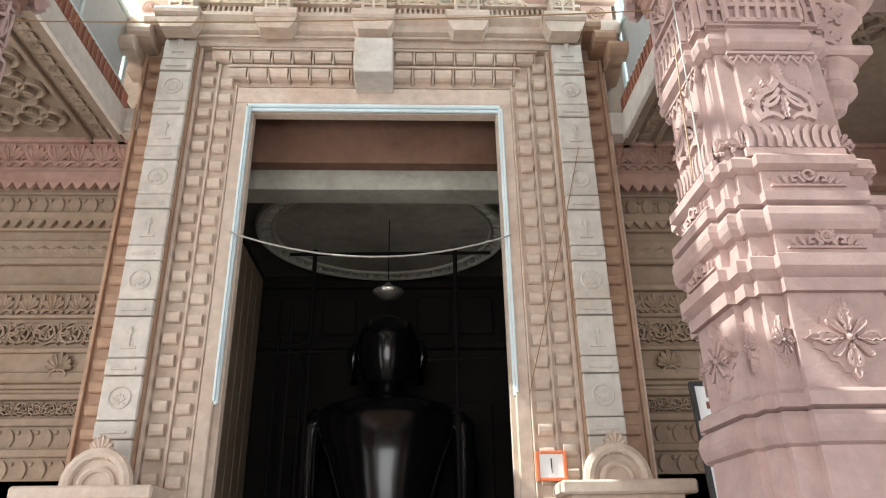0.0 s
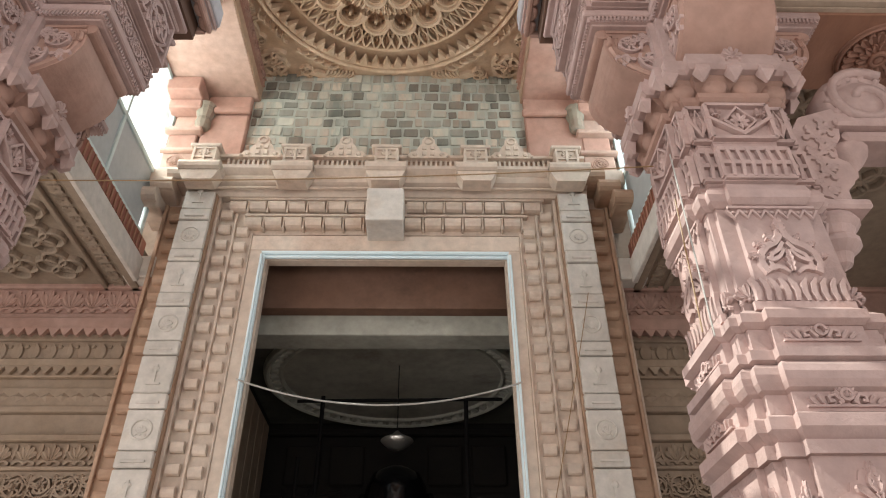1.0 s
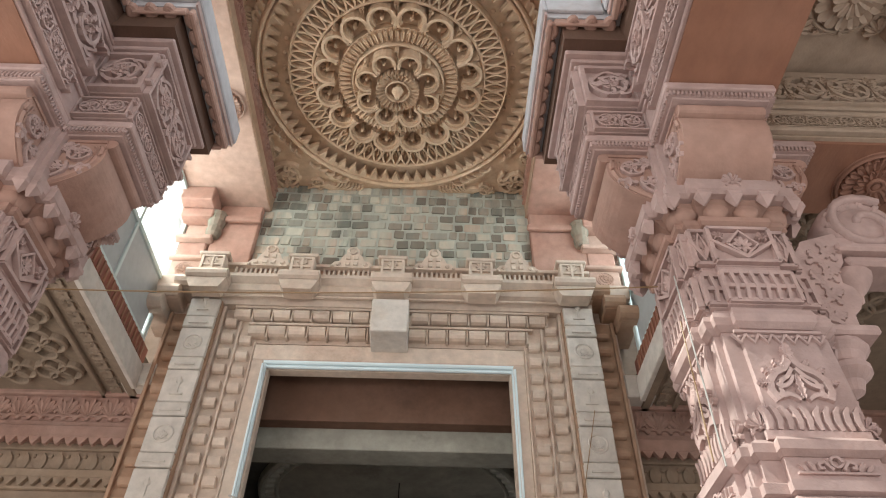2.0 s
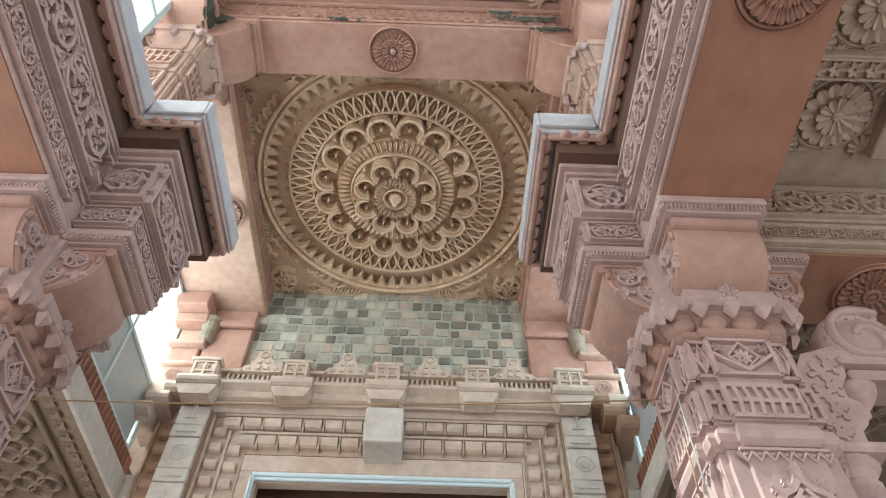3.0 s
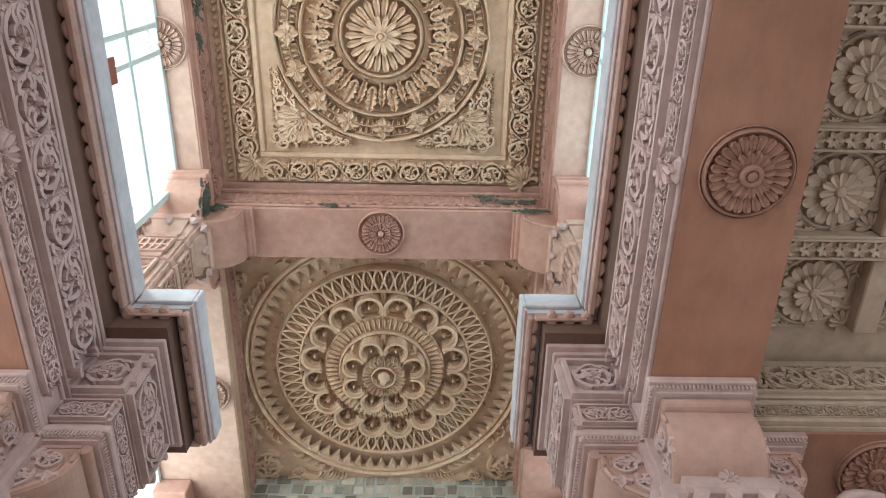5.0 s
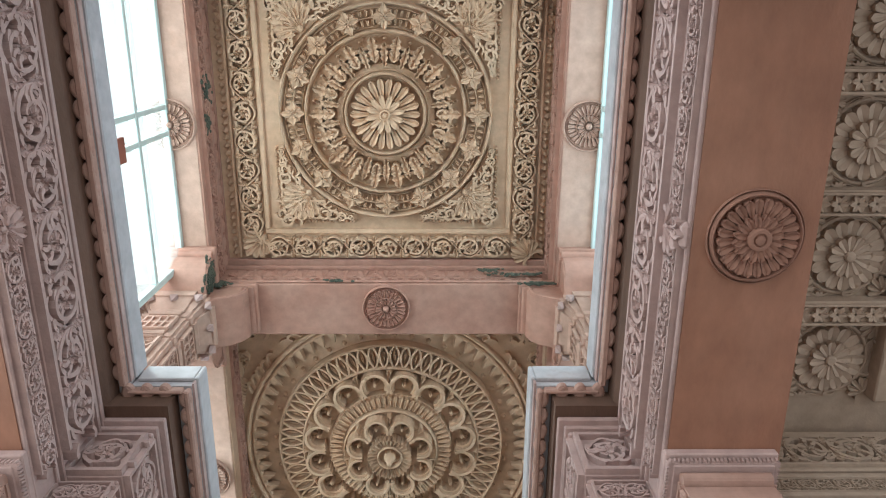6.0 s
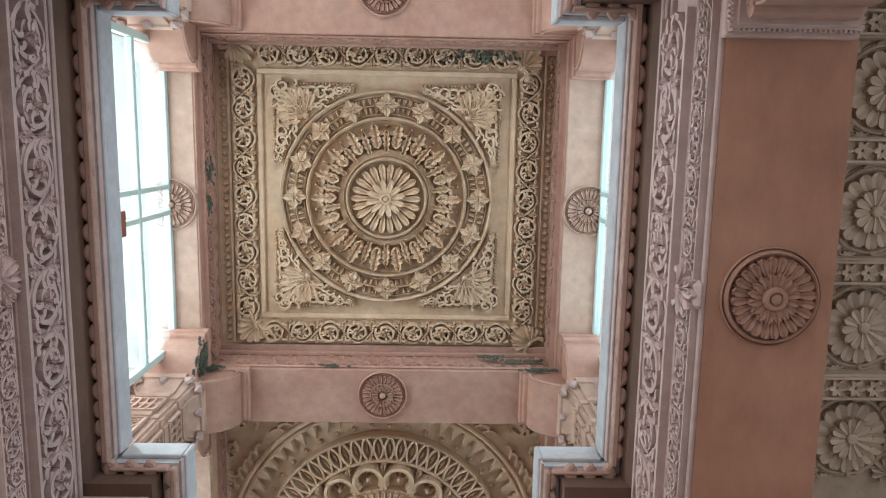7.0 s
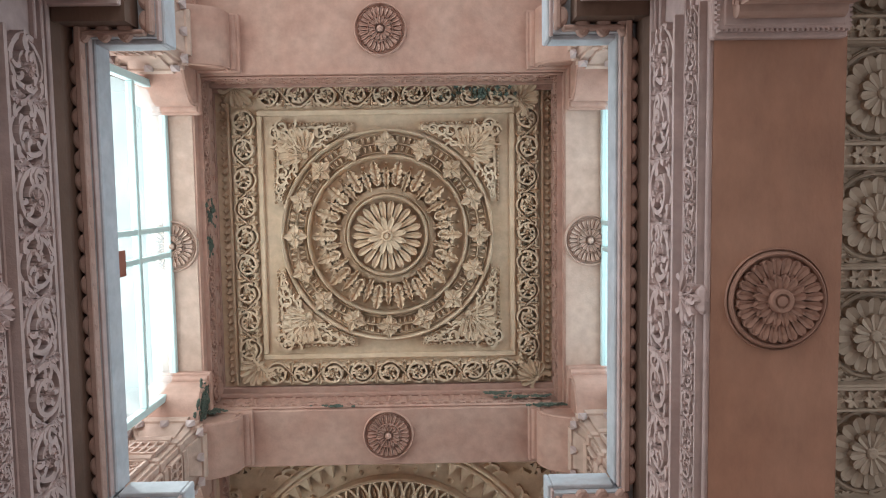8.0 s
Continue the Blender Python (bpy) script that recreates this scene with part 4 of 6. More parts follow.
def lattice_panel(W, H, h):
    bm = bmesh.new()
    for u in (-W / 2, W / 2):
        box(bm, u - 0.011, u + 0.011, -H / 2, H / 2, 0, h)
    for v in (-H / 2, H / 2):
        box(bm, -W / 2, W / 2, v - 0.009, v + 0.009, 0, h)
    ribbon(bm, [(-W / 2, 0.02), (0, -H / 2 + 0.02), (W / 2, 0.02)], 0.010, h)
    ribbon(bm, [(-W / 4, 0.0), (0, H / 2 - 0.02), (W / 4, 0.0), (0, -H / 2 + 0.03), (-W / 4, 0.0)], 0.008, h)
    ring_of(bm, 8, 0.005, H * 0.26, 0.014, h)
    for q in (-1, 1):
        palmette(bm, (q * W * 0.36, H * 0.2), math.pi / 2, H * 0.2, h, 4, 2.2)
    return bm


def tooth_drop(w, hgt, d):
    """A pointed three-sided drop that hangs from the abacus."""
    bm = bmesh.new()
    rows = [[(-w, 0, 0), (-w * 0.9, 0, d), (w * 0.9, 0, d), (w, 0, 0)], [(-w, -hgt * 0.4, 0), (-w * 0.85, -hgt * 0.4, d * 1.15), (w * 0.85, -hgt * 0.4, d * 1.15), (w, -hgt * 0.4, 0)],
            [(-w * 0.1, -hgt, 0), (-w * 0.08, -hgt, d * 0.4), (w * 0.08, -hgt, d * 0.4), (w * 0.1, -hgt, 0)]]
    return loft(bm, rows)


ME_DIAMOND = to_mesh(diamond_flower(0.135, 0.024), M_MAUVE, "diamond_flower")
ME_HALFD = to_mesh(diamond_flower(0.06, 0.018), M_MAUVE, "small_diamond_flower")
ME_OGEE = to_mesh(ogee_ornament(0.024), M_MAUVE, "ogee_ornament")
ME_SLOT = to_mesh(slots(0.345, 0.178, 7, 0.03), M_MAUVE, "slot_panel")
ME_SLOTS = to_mesh(slots(0.095, 0.178, 2, 0.03), M_MAUVE, "slot_panel_side")
ME_LATT = to_mesh(lattice_panel(0.32, 0.21, 0.03), M_MAUVE, "lattice_panel")
ME_LATTS = to_mesh(lattice_panel(0.095, 0.21, 0.03), M_MAUVE, "lattice_panel_side")
ME_DROP = to_mesh(tooth_drop(0.042, 0.085, 0.045), M_MAUVE, "drop")
ME_LOBE = to_mesh(lathe(bmesh.new(), [(0.070, -0.02), (0.070, 0.002), (0.062, 0.018), (0.044, 0.029), (0.022, 0.033), (0.001, 0.034)], 20), M_PINK, "lotus_lobe", True)
bml = bmesh.new()
for q in (-1, 1):
    ribbon(bml, [(q * 0.02, -0.02), (q * 0.045, 0.012), (q * 0.07, 0.005), (q * 0.068, -0.015), (q * 0.052, -0.012)], 0.007, 0.022)
    petal(bml, (q * 0.085, -0.02), math.pi / 2 - q * 0.6, 0, 0.045, 0.012, 0.02)
    petal(bml, (q * 0.115, -0.02), math.pi / 2 - q * 0.9, 0, 0.04, 0.011, 0.018)
    petal(bml, (q * 0.02, 0.0), math.pi / 2 - q * 0.5, 0, 0.035, 0.011, 0.022)
ribbon(bml, [(0.022 * math.cos(k * 0.6), 0.012 + 0.022 * math.sin(k * 0.6)) for k in range(11)], 0.006, 0.022)
box(bml, -0.155, 0.155, -0.035, -0.026, 0, 0.015)
ME_SCROLL = to_mesh(bml, M_MAUVE, "tier_scroll")
bml = bmesh.new()
for k in range(7):
    u = -0.18 + 0.06 * k
    ribbon(bml, [(u - 0.03, 0.02), (u, -0.025), (u + 0.03, 0.02)], 0.007, 0.014)
    knob(bml, (u, 0.008), 0.012, 0.014, 0, 5)
ribbon(bml, [(-0.2, 0.035), (0.2, 0.035)], 0.008, 0.014)
ME_LACE = to_mesh(bml, M_MAUVE, "lace")


def bracket_profile(reach):
    """The side outline of a scroll bracket: a roll at the tip, then a belly that swings back to the pillar; its top at z 0."""
    r = reach
    prof = [(0.2, -0.10), (r - 0.05, -0.10)]
    prof += [(r - 0.035 + 0.037 * math.sin(math.radians(d)), -0.138 + 0.037 * math.cos(math.radians(d))) for d in range(10, 180, 24)]
    prof += [(r - 0.055, -0.178)]
    for k in range(13):
        t = k / 12
        prof.append((r - 0.045 + 0.022 * math.sin(t * 2.2) - 0.27 * t ** 2.6, -0.185 - 0.335 * t))
    return prof + [(r - 0.345, -0.56), (0.2, -0.56)]


def bracket_mesh(W, reach, material):
    """A scroll bracket that reaches along +x from the pillar's axis, with a raised S border and leaf carving on its cheeks."""
    prof = bracket_profile(reach)
    bm = prism(bmesh.new(), prof, "y", -W / 2, W / 2)
    for q in (-1, 1):
        tube(bm, [(u - 0.028, q * (W / 2 + 0.004), w + 0.004) for u, w in prof[8:-1]], 0.016, 5)
        tube(bm, [(u - 0.065, q * (W / 2 + 0.002), w + 0.008) for u, w in prof[10:-1]], 0.008, 5)
        box(bm, 0.2, reach - 0.06, q * W / 2 - 0.01, q * (W / 2) + 0.01, -0.135, -0.115)
    return to_mesh(bm, material, "bracket_scroll")


def bracket_leaves(reach, material):
    """The leaf carving of a bracket's cheek, drawn in (along, up, out)."""
    bm = bmesh.new()
    curl(bm, (reach - 0.175, -0.235), 0.085, 0.022, 1, 2.0, 1.3, 11)
    curl(bm, (reach - 0.30, -0.37), 0.095, 0.022, -1, 0.6, 1.3, 11)
    for k, (u, v, a) in enumerate(((0.30, -0.20, 0.6), (0.22, -0.27, -0.3), (0.38, -0.19, 3.4), (0.20, -0.42, 1.2), (0.46, -0.33, -1.4))):
        sprig(bm, (u * reach / 0.6, v), a, 0.085, 0.024, 0.02)
    return to_mesh(bm, material, "bracket_vine")


def dentil_bar(L, n):
    """A narrow rope band of small slanted beads."""
    bm = box(bmesh.new(), -L / 2, L / 2, -0.018, 0.018, -0.02, 0.004)
    for k in range(n):
        u = -L / 2 + (k + 0.5) * L / n
        ribbon(bm, [(u - 0.004, -0.016), (u + 0.004, 0.016)], L / n * 0.3, 0.016)
    return to_mesh(bm, M_MAUVE, "rope_band")


ME_BR = bracket_mesh(0.48, 0.62, M_PINK)
ME_BRV = bracket_leaves(0.62, M_MAUVE)
ME_ROPE = dentil_bar(0.60, 26)
ME_ROPE_S = dentil_bar(0.36, 16)

TIERS = [
    ("plinth", [(0.56, 0), (0.56, 0.22), (0.52, 0.25), (0.52, 0.45), (0.47, 0.5), (0.47, 0.62), (0.42, 0.66), (0.42, 1.79)]),
    ("roll", [(0.42, 1.79), (0.448, 1.80), (0.463, 1.83), (0.468, 1.855), (0.46, 1.885), (0.44, 1.905), (0.41, 1.91)]),
    ("ledge", [(0.41, 1.91), (0.45, 1.92), (0.45, 1.965), (0.41, 1.985)]),
    ("carved_drum", [(0.392, 1.985), (0.392, 2.335)]),
    ("ledge", [(0.425, 2.335), (0.425, 2.385), (0.40, 2.39)]),
    ("ledge", [(0.40, 2.39), (0.452, 2.425), (0.452, 2.472), (0.41, 2.49)]),
    ("carved_tier", [(0.412, 2.49), (0.412, 2.565)]),
    ("roll", [(0.41, 2.565), (0.44, 2.575), (0.458, 2.60), (0.463, 2.63), (0.455, 2.66), (0.43, 2.68), (0.40, 2.685)]),
    ("ledge", [(0.41, 2.685), (0.448, 2.695), (0.448, 2.735), (0.41, 2.75)]),
    ("carved_tier", [(0.392, 2.75), (0.392, 2.845)]),
    ("ledge", [(0.40, 2.845), (0.435, 2.862), (0.435, 2.90), (0.37, 2.955)]),
    ("main_shaft", [(0.355, 2.955), (0.345, 3.355)]),
    ("roll", [(0.355, 3.355), (0.39, 3.375), (0.40, 3.41), (0.385, 3.445), (0.35, 3.455)]),
    ("pierced_drum", [(0.34, 3.455), (0.345, 3.48), (0.365, 3.485), (0.365, 3.69), (0.33, 3.70), (0.33, 3.745)]),
    ("carved_drum", [(0.333, 3.745), (0.333, 4.0)]),
    ("roll", [(0.36, 4.0), (0.385, 4.015), (0.385, 4.05), (0.35, 4.065)]),
    ("flare", [(0.33, 4.065), (0.34, 4.12), (0.40, 4.18), (0.43, 4.235), (0.43, 4.25)]),
    ("abacus", [(0.475, 4.25), (0.50, 4.27), (0.50, 4.335), (0.46, 4.35), (0.45, 4.44), (0.42, 4.45), (0.42, 5.0)]),
]


# the drawn heights of the tiers and where they stand
DRAWN = (0.0, 1.5, 2.9, 2.955, 3.355, 3.455, 3.745, 4.0, 4.065, 4.25, 4.45, 5.0)
STAND = (0.0, 1.5, 2.963, 3.005, 3.56, 3.665, 3.965, 4.235, 4.295, 4.374, 4.583, 5.0)
TIERS = [(n, [(h * 0.86, float(np.interp(z, DRAWN, STAND))) for h, z in p]) for n, p in TIERS]


def column():
    e = thing("stone_column", "pale pink sandstone column, stepped in plan, with carved tiers", "column", "nave columns")
    for name, prof in TIERS:
        part(name, stack(bmesh.new(), prof), M_PINK if name in ("flare", "roll") and prof[0][1] > 4 else M_MAUVE, e)
    for k in range(4):
        part("diamond_flower", ME_DIAMOND, None, e, m=face(k, 0.337, 2.190) @ Matrix.Diagonal((1.25, 1.2, 0.8, 1)))
        part("ogee_ornament", ME_OGEE, None, e, m=face(k, 0.301, 3.035) @ Matrix.Diagonal((1.3, 1.42, 1.0, 1)))
        part("lace", ME_LACE, None, e, m=face(k, 0.298, 3.505))
        part("slot_panel", ME_SLOT, None, e, m=face(k, 0.303, 3.802))
        part("lattice_panel", ME_LATT, None, e, m=face(k, 0.287, 4.10) @ Matrix.Diagonal((1, 1.1, 1, 1)))
        part("tier_scroll", ME_SCROLL, None, e, m=face(k, 0.337, 2.866))
        part("tier_scroll", ME_SCROLL, None, e, m=face(k, 0.354, 2.582))
        bmp = palmette(bmesh.new(), (0, 0), math.pi / 2, 0.07, 0.02, 5, 2.2)
        part("crest_leaf", bmp, M_MAUVE, e, m=face(k, 0.356, 2.576))
        bmp = palmette(bmesh.new(), (0, 0), math.pi / 2, 0.075, 0.025, 5, 2.2)
        part("crest_leaf", bmp, M_MAUVE, e, m=face(k, 0.421, 4.436))
        for q in (-1, 1):
            part("small_diamond_flower", ME_HALFD, None, e, m=face(k, 0.303, 2.190, q * 0.232) @ Matrix.Diagonal((0.8, 1.7, 1, 1)))
            part("slot_panel", ME_SLOTS, None, e, m=face(k, 0.275, 3.802, q * 0.215))
            part("lattice_panel", ME_LATTS, None, e, m=face(k, 0.259, 4.10, q * 0.203) @ Matrix.Diagonal((1, 1.1, 1, 1)))
            bmp = palmette(bmesh.new(), (0, 0), math.pi / 2, 0.08, 0.02, 5, 2.4)
            part("corner_leaf", bmp, M_MAUVE, e, m=face(k, 0.277, 3.057, q * 0.215))
        for q in (-0.32, -0.165, 0, 0.165, 0.32):
            part("drop", ME_DROP, None, e, m=face(k, 0.38 if abs(q) < 0.25 else 0.345, 4.39, q))
        for q in (-0.24, -0.08, 0.08, 0.24):
            part("lotus_lobe", ME_LOBE, None, e, m=face(k, 0.318 if abs(q) < 0.15 else 0.285, 4.345, q))
        rot = pose(0, 0, 0, 0, 0, 90 * k)
        br = part("bracket", cuboid(0.2, 0.69, -0.31, 0.31, 4.945, 4.998, 0.008), M_MAUVE, e, m=rot)
        part("bracket_crown", cuboid(0.2, 0.645, -0.275, 0.275, 4.90, 4.945, 0.006), M_MAUVE, br, m=rot)
        part("rope_band", ME_ROPE, None, br, m=rot @ on((0.652, 0, 4.925), (0, 1, 0), (1, 0, 0)))
        part("bracket_scroll", ME_BR, None, br, m=rot @ pose(0, 0, 5.0))
        for q in (-1, 1):
            part("rope_band", ME_ROPE_S, None, br, m=rot @ on((0.48, q * 0.29, 4.925), (q * -1, 0, 0), (0, q, 0)))
            part("bracket_vine", ME_BRV, None, br, m=rot @ Matrix.Translation((0, q * 0.24, 5.0)) @ Matrix(((1, 0, 0, 0), (0, 0, q, 0), (0, 1, 0, 0), (0, 0, 0, 1))))
    return e


first = column()
places = [(sx(AL, s, COL_D - 0.02), cy) for s in (1, -1) for cy in COL_Y]
first.matrix_basis = pose(places[0][0], places[0][1], 0)
for x, y in places[1:]:
    copy_thing(first, pose(x, y, 0))

# ---- clerestory: stub columns, brackets, windows ----
ME_BR2 = bracket_mesh(0.52, 0.66, M_ROSE)
LITTLE = [("base", [(0.30, 6.215), (0.30, 6.5), (0.24, 6.55)]), ("carved_drum", [(0.25, 6.55), (0.25, 7.5)]), ("ledge", [(0.27, 7.5), (0.29, 7.53), (0.27, 7.57)]),
          ("pierced_drum", [(0.25, 7.57), (0.25, 7.95)]), ("ledge", [(0.27, 7.95), (0.29, 7.98), (0.27, 8.02)]), ("flare", [(0.24, 8.02), (0.25, 8.12), (0.31, 8.2), (0.33, 8.24)]), ("abacus", [(0.35, 8.24), (0.37, 8.27), (0.36, 8.34), (0.30, 8.36), (0.30, 8.8)])]
ME_SLOT2 = to_mesh(slots(0.28, 0.26, 4, 0.03), M_CREAM, "slot_panel_upper")
ME_LATT2 = to_mesh(lattice_panel(0.28, 0.34, 0.03), M_CREAM, "lattice_panel_upper")


def upper_column():
    e = thing("upper_column", "short cream pink sandstone column with pierced panels between windows", "column", "clerestory columns")
    for name, prof in LITTLE:
        part(name, stack(bmesh.new(), prof), M_CREAM, e)
    for k in range(4):
        rot = pose(0, 0, 0, 0, 0, 90 * k)
        part("slot_panel", ME_SLOT2, None, e, m=face(k, 0.245, 7.76))
        part("lattice_panel", ME_LATT2, None, e, m=face(k, 0.245, 7.28))
        part("lattice_panel", ME_LATT2, None, e, m=face(k, 0.245, 6.85))
        for q in (-0.24, 0, 0.24):
            part("drop", ME_DROP, None, e, m=face(k, 0.31, 8.25, q))
        br = part("bracket", cuboid(0.2, 0.69, -0.285, 0.285, 8.72, 8.797, 0.01), M_ROSE, e, m=rot)
        part("bracket_scroll", ME_BR2, None, br, m=rot @ pose(0, 0, 8.86))
    return e


u0 = upper_column()
spots = [(sx(AW, s, 2.10), y) for s in (1, -1) for y in (2.94, -1.02)]
u0.matrix_basis = pose(spots[0][0], spots[0][1], 0)
for x, y in spots[1:]:
    copy_thing(u0, pose(x, y, 0))


def window(name, x, s, y0, y1, z0, z1, bars_y, bar_z, label, board=None):
    """A painted metal window in a plane of constant x, with frosted panes."""
    w = tagged(new(name), label, "window", kind="structure")
    d = 0.035
    for a, b in ((y0, y0 + 0.07), (y1 - 0.07, y1)):
        part("window_frame", cuboid(x - d, x + d, a, b, z0, z1, 0.006), M_ALU, w)
    for a, b in ((z0, z0 + 0.07), (z1 - 0.07, z1), (bar_z - 0.03, bar_z + 0.03)):
        part("window_frame", cuboid(x - d * 0.9, x + d * 0.9, y0 + 0.07, y1 - 0.07, a, b, 0.006), M_ALU, w)
    ys = [y0 + 0.07] + list(bars_y) + [y1 - 0.07]
    for q in bars_y:
        part("mullion", cuboid(x - d * 0.8, x + d * 0.8, q - 0.025, q + 0.025, z0 + 0.07, z1 - 0.07, 0.005), M_ALU, w)
    for a, b in zip(ys, ys[1:]):
        for c, e in ((z0 + 0.07, bar_z - 0.03), (bar_z + 0.03, z1 - 0.07)):
            part("pane", cuboid(x - 0.004, x + 0.004, a + 0.02, b - 0.02, c, e), board if board and e < bar_z else M_GLASS, w)
    return w


M_BOARD = plain("pale_grey_window_board", (0.45, 0.47, 0.47), 0.5)
n_win = 1
for s, label in ((-1, "tall pale green metal window with bright frosted panes"), (1, "tall pale green metal window with frosted bluish panes")):
    xw = sx(AW, s, 2.19)
    window("window_%d" % n_win, xw, s, -0.62, 2.46, 6.217, 8.8, (0.79, 1.05), 8.02, label)
    window("window_%d" % (n_win + 1), sx(AW, s, 2.95), s, 3.5, 6.86, 6.45, 8.8, (4.6, 5.75), 7.35, label, M_BOARD)
    window("window_%d" % (n_win + 2), xw, s, -6.9, -1.4, 6.217, 8.8, (-4.2,), 8.02, label)
    tagged(part("wall_infill", cuboid(sx(AW, s, 2.25), sx(AW, s, 3.0), 3.3, 3.5, 6.215, 8.8), M_PINK), "plain pink jamb beside the windows", "wall", kind="structure")
    n_win += 3
tag = thing("red_tag", "small red painted plate on the window frame", "plate")
part("plate", cuboid(-2.645, -2.62, 0.92, 1.14, 7.32, 7.62, 0.006), M_REDPAINT, tag)

# ---- bay before the shrine: low aisle roofs beside it ----
ME_STAR = to_mesh(ring_of(bmesh.new(), 4, 0.01, 0.08, 0.045, 0.03, 0, (0, 0), math.pi / 4), M_EAVE, "star")
bmq = bmesh.new()
for a in range(4):
    hoop(bmq, 0.12, 0.03, 0.07, 0, 20, (0.13 * math.cos(a * math.pi / 2), 0.13 * math.sin(a * math.pi / 2)))
knob(bmq, (0, 0), 0.06, 0.09)
ME_QUAT = to_mesh(bmq, M_EAVE, "quatrefoil")
for s in (1, -1):
    X = lambda d: sx(AW, s, d)
    eave = thing("aisle_eave", "aisle roof edge with white fascia, red lattice strip and carved soffit", "eave", "aisle eaves")
    part("slab", cuboid(X(2.92), X(6.4), 3.45, 7.35, 5.98, 6.25), M_EAVE, eave)
    part("fascia", cuboid(X(2.86), X(2.92), 3.45, 6.98, 5.90, 6.2, 0.01), M_PALE, eave, "pale stone fascia")
    part("red_strip", cuboid(X(2.89), X(2.93), 3.45, 6.98, 6.21, 6.44, 0.006), M_REDPAINT, eave, "red-brown lattice strip")
    for k in range(34):
        part("lattice_bar", cuboid(X(2.875), X(2.89), 3.5 + k * 0.1, 3.53 + k * 0.1, 6.23, 6.42), M_RED, eave)
    part("border_board", cuboid(X(2.92), X(3.02), 3.45, 7.35, 5.93, 5.98, 0.01), M_EAVE, eave)
    part("border_board", cuboid(X(3.28), X(3.34), 3.45, 7.35, 5.93, 5.98, 0.01), M_EAVE, eave)
    for k in range(22):
        part("star", ME_STAR, None, eave, m=soffit(X(3.15), 3.55 + k * 0.17, 5.98))
    for i in range(3):
        for k in range(7):
            part("quatrefoil", ME_QUAT, None, eave, m=soffit(X(3.64 + 0.5 * i), 3.7 + k * 0.5, 5.98))
    blk = tagged(part("beam_end", cuboid(X(2.72), X(3.05), 6.95, 7.4, 5.95, 6.25, 0.015), M_PALE), "pale stone beam end under the eave", "beam end")

# ---- right aisle: cross beam, coffers, cusped arch ----
ab = thing("aisle_beam", "red-brown aisle cross beam with carved friezes", "beam", "aisle beams")
part("beam_body", cuboid(1.905, 6.0, 2.63, 3.2, 5.0, 6.3), M_RED, ab)
part("frieze_backing", cuboid(1.905, 6.0, 2.60, 2.628, 5.02, 5.75), M_AISLE, ab)
for z in (5.03, 5.2, 5.26, 5.62):
    part("fillet", cuboid(1.905, 6.0, 2.555, 2.6, z, z + 0.035, 0.006), M_AISLE, ab)
part("carved_vine", vine(2.8, 0.30, 0.035), M_AISLE, ab, m=on((3.32, 2.60, 5.46), (1, 0, 0), (0, -1, 0)))
part("carved_vine", vine(2.8, 0.11, 0.02), M_AISLE, ab, m=on((3.32, 2.60, 5.14), (1, 0, 0), (0, -1, 0)))
part("rosette", ME_BIG, None, ab, m=soffit(2.75, 2.92, 5.0))
ab2 = thing("aisle_beam", "red-brown aisle cross beam behind the coffered bay", "beam", "aisle beams")
part("beam_body", cuboid(1.905, 6.0, -1.28, -0.72, 5.0, 6.3), M_RED, ab2)
part("frieze_backing", cuboid(1.905, 6.0, -0.718, -0.69, 5.02, 5.65), M_AISLE, ab2)
for z in (5.03, 5.2, 5.26, 5.60):
    part("fillet", cuboid(1.905, 6.0, -0.69, -0.645, z, z + 0.035, 0.006), M_AISLE, ab2)
ac = tagged(part("ceiling", cuboid(1.9, 6.0, -4.0, 2.62, 5.78, 5.95), M_AISLE), "grey tan coffered aisle ceiling with lotus rosettes", "ceiling", kind="structure")
bmc = bmesh.new()
hoop(bmc, 0.25, 0.016, 0.03)
hoop(bmc, 0.268, 0.006, 0.02)
club_ring(bmc, 16, 0.09, 0.228, 0.043, 0.045, 0.0, 0.0, 0.3)
club_ring(bmc, 12, 0.035, 0.135, 0.029, 0.035, 0.045, 0.1, 0.3)
lathe(bmc, [(0.036, 0.05), (0.035, 0.085), (0.026, 0.098), (0.001, 0.102)], 14)
for qx in (-1, 1):
    for qy in (-1, 1):
        palmette(bmc, (qx * 0.27, qy * 0.24), math.atan2(-qy, -qx), 0.12, 0.04, 5, 1.9)
        for e in (-1, 1):
            comma(bmc, (qx * 0.27, qy * 0.13), math.pi / 2 * (1 + e) + 0.6 * qy * e, 0.07, 0.011, 0.035, e * qx)
            comma(bmc, (qx * (0.13 + 0.05 * e), qy * 0.25), qy * math.pi / 2 + e, 0.06, 0.011, 0.035, e)
ME_COFFER = to_mesh(bmc, M_AISLE, "coffer_rosette")
bmx = bmesh.new()
for k in range(6):
    ring_of(bmx, 6, 0.008, 0.056, 0.02, 0.028, 0, (-0.28 + 0.112 * k, 0))
for q in (-1, 1):
    ribbon(bmx, [(-0.36, q * 0.062), (0.36, q * 0.062)], 0.008, 0.025)
ME_ROW = to_mesh(bmx, M_AISLE, "coffer_star_row")
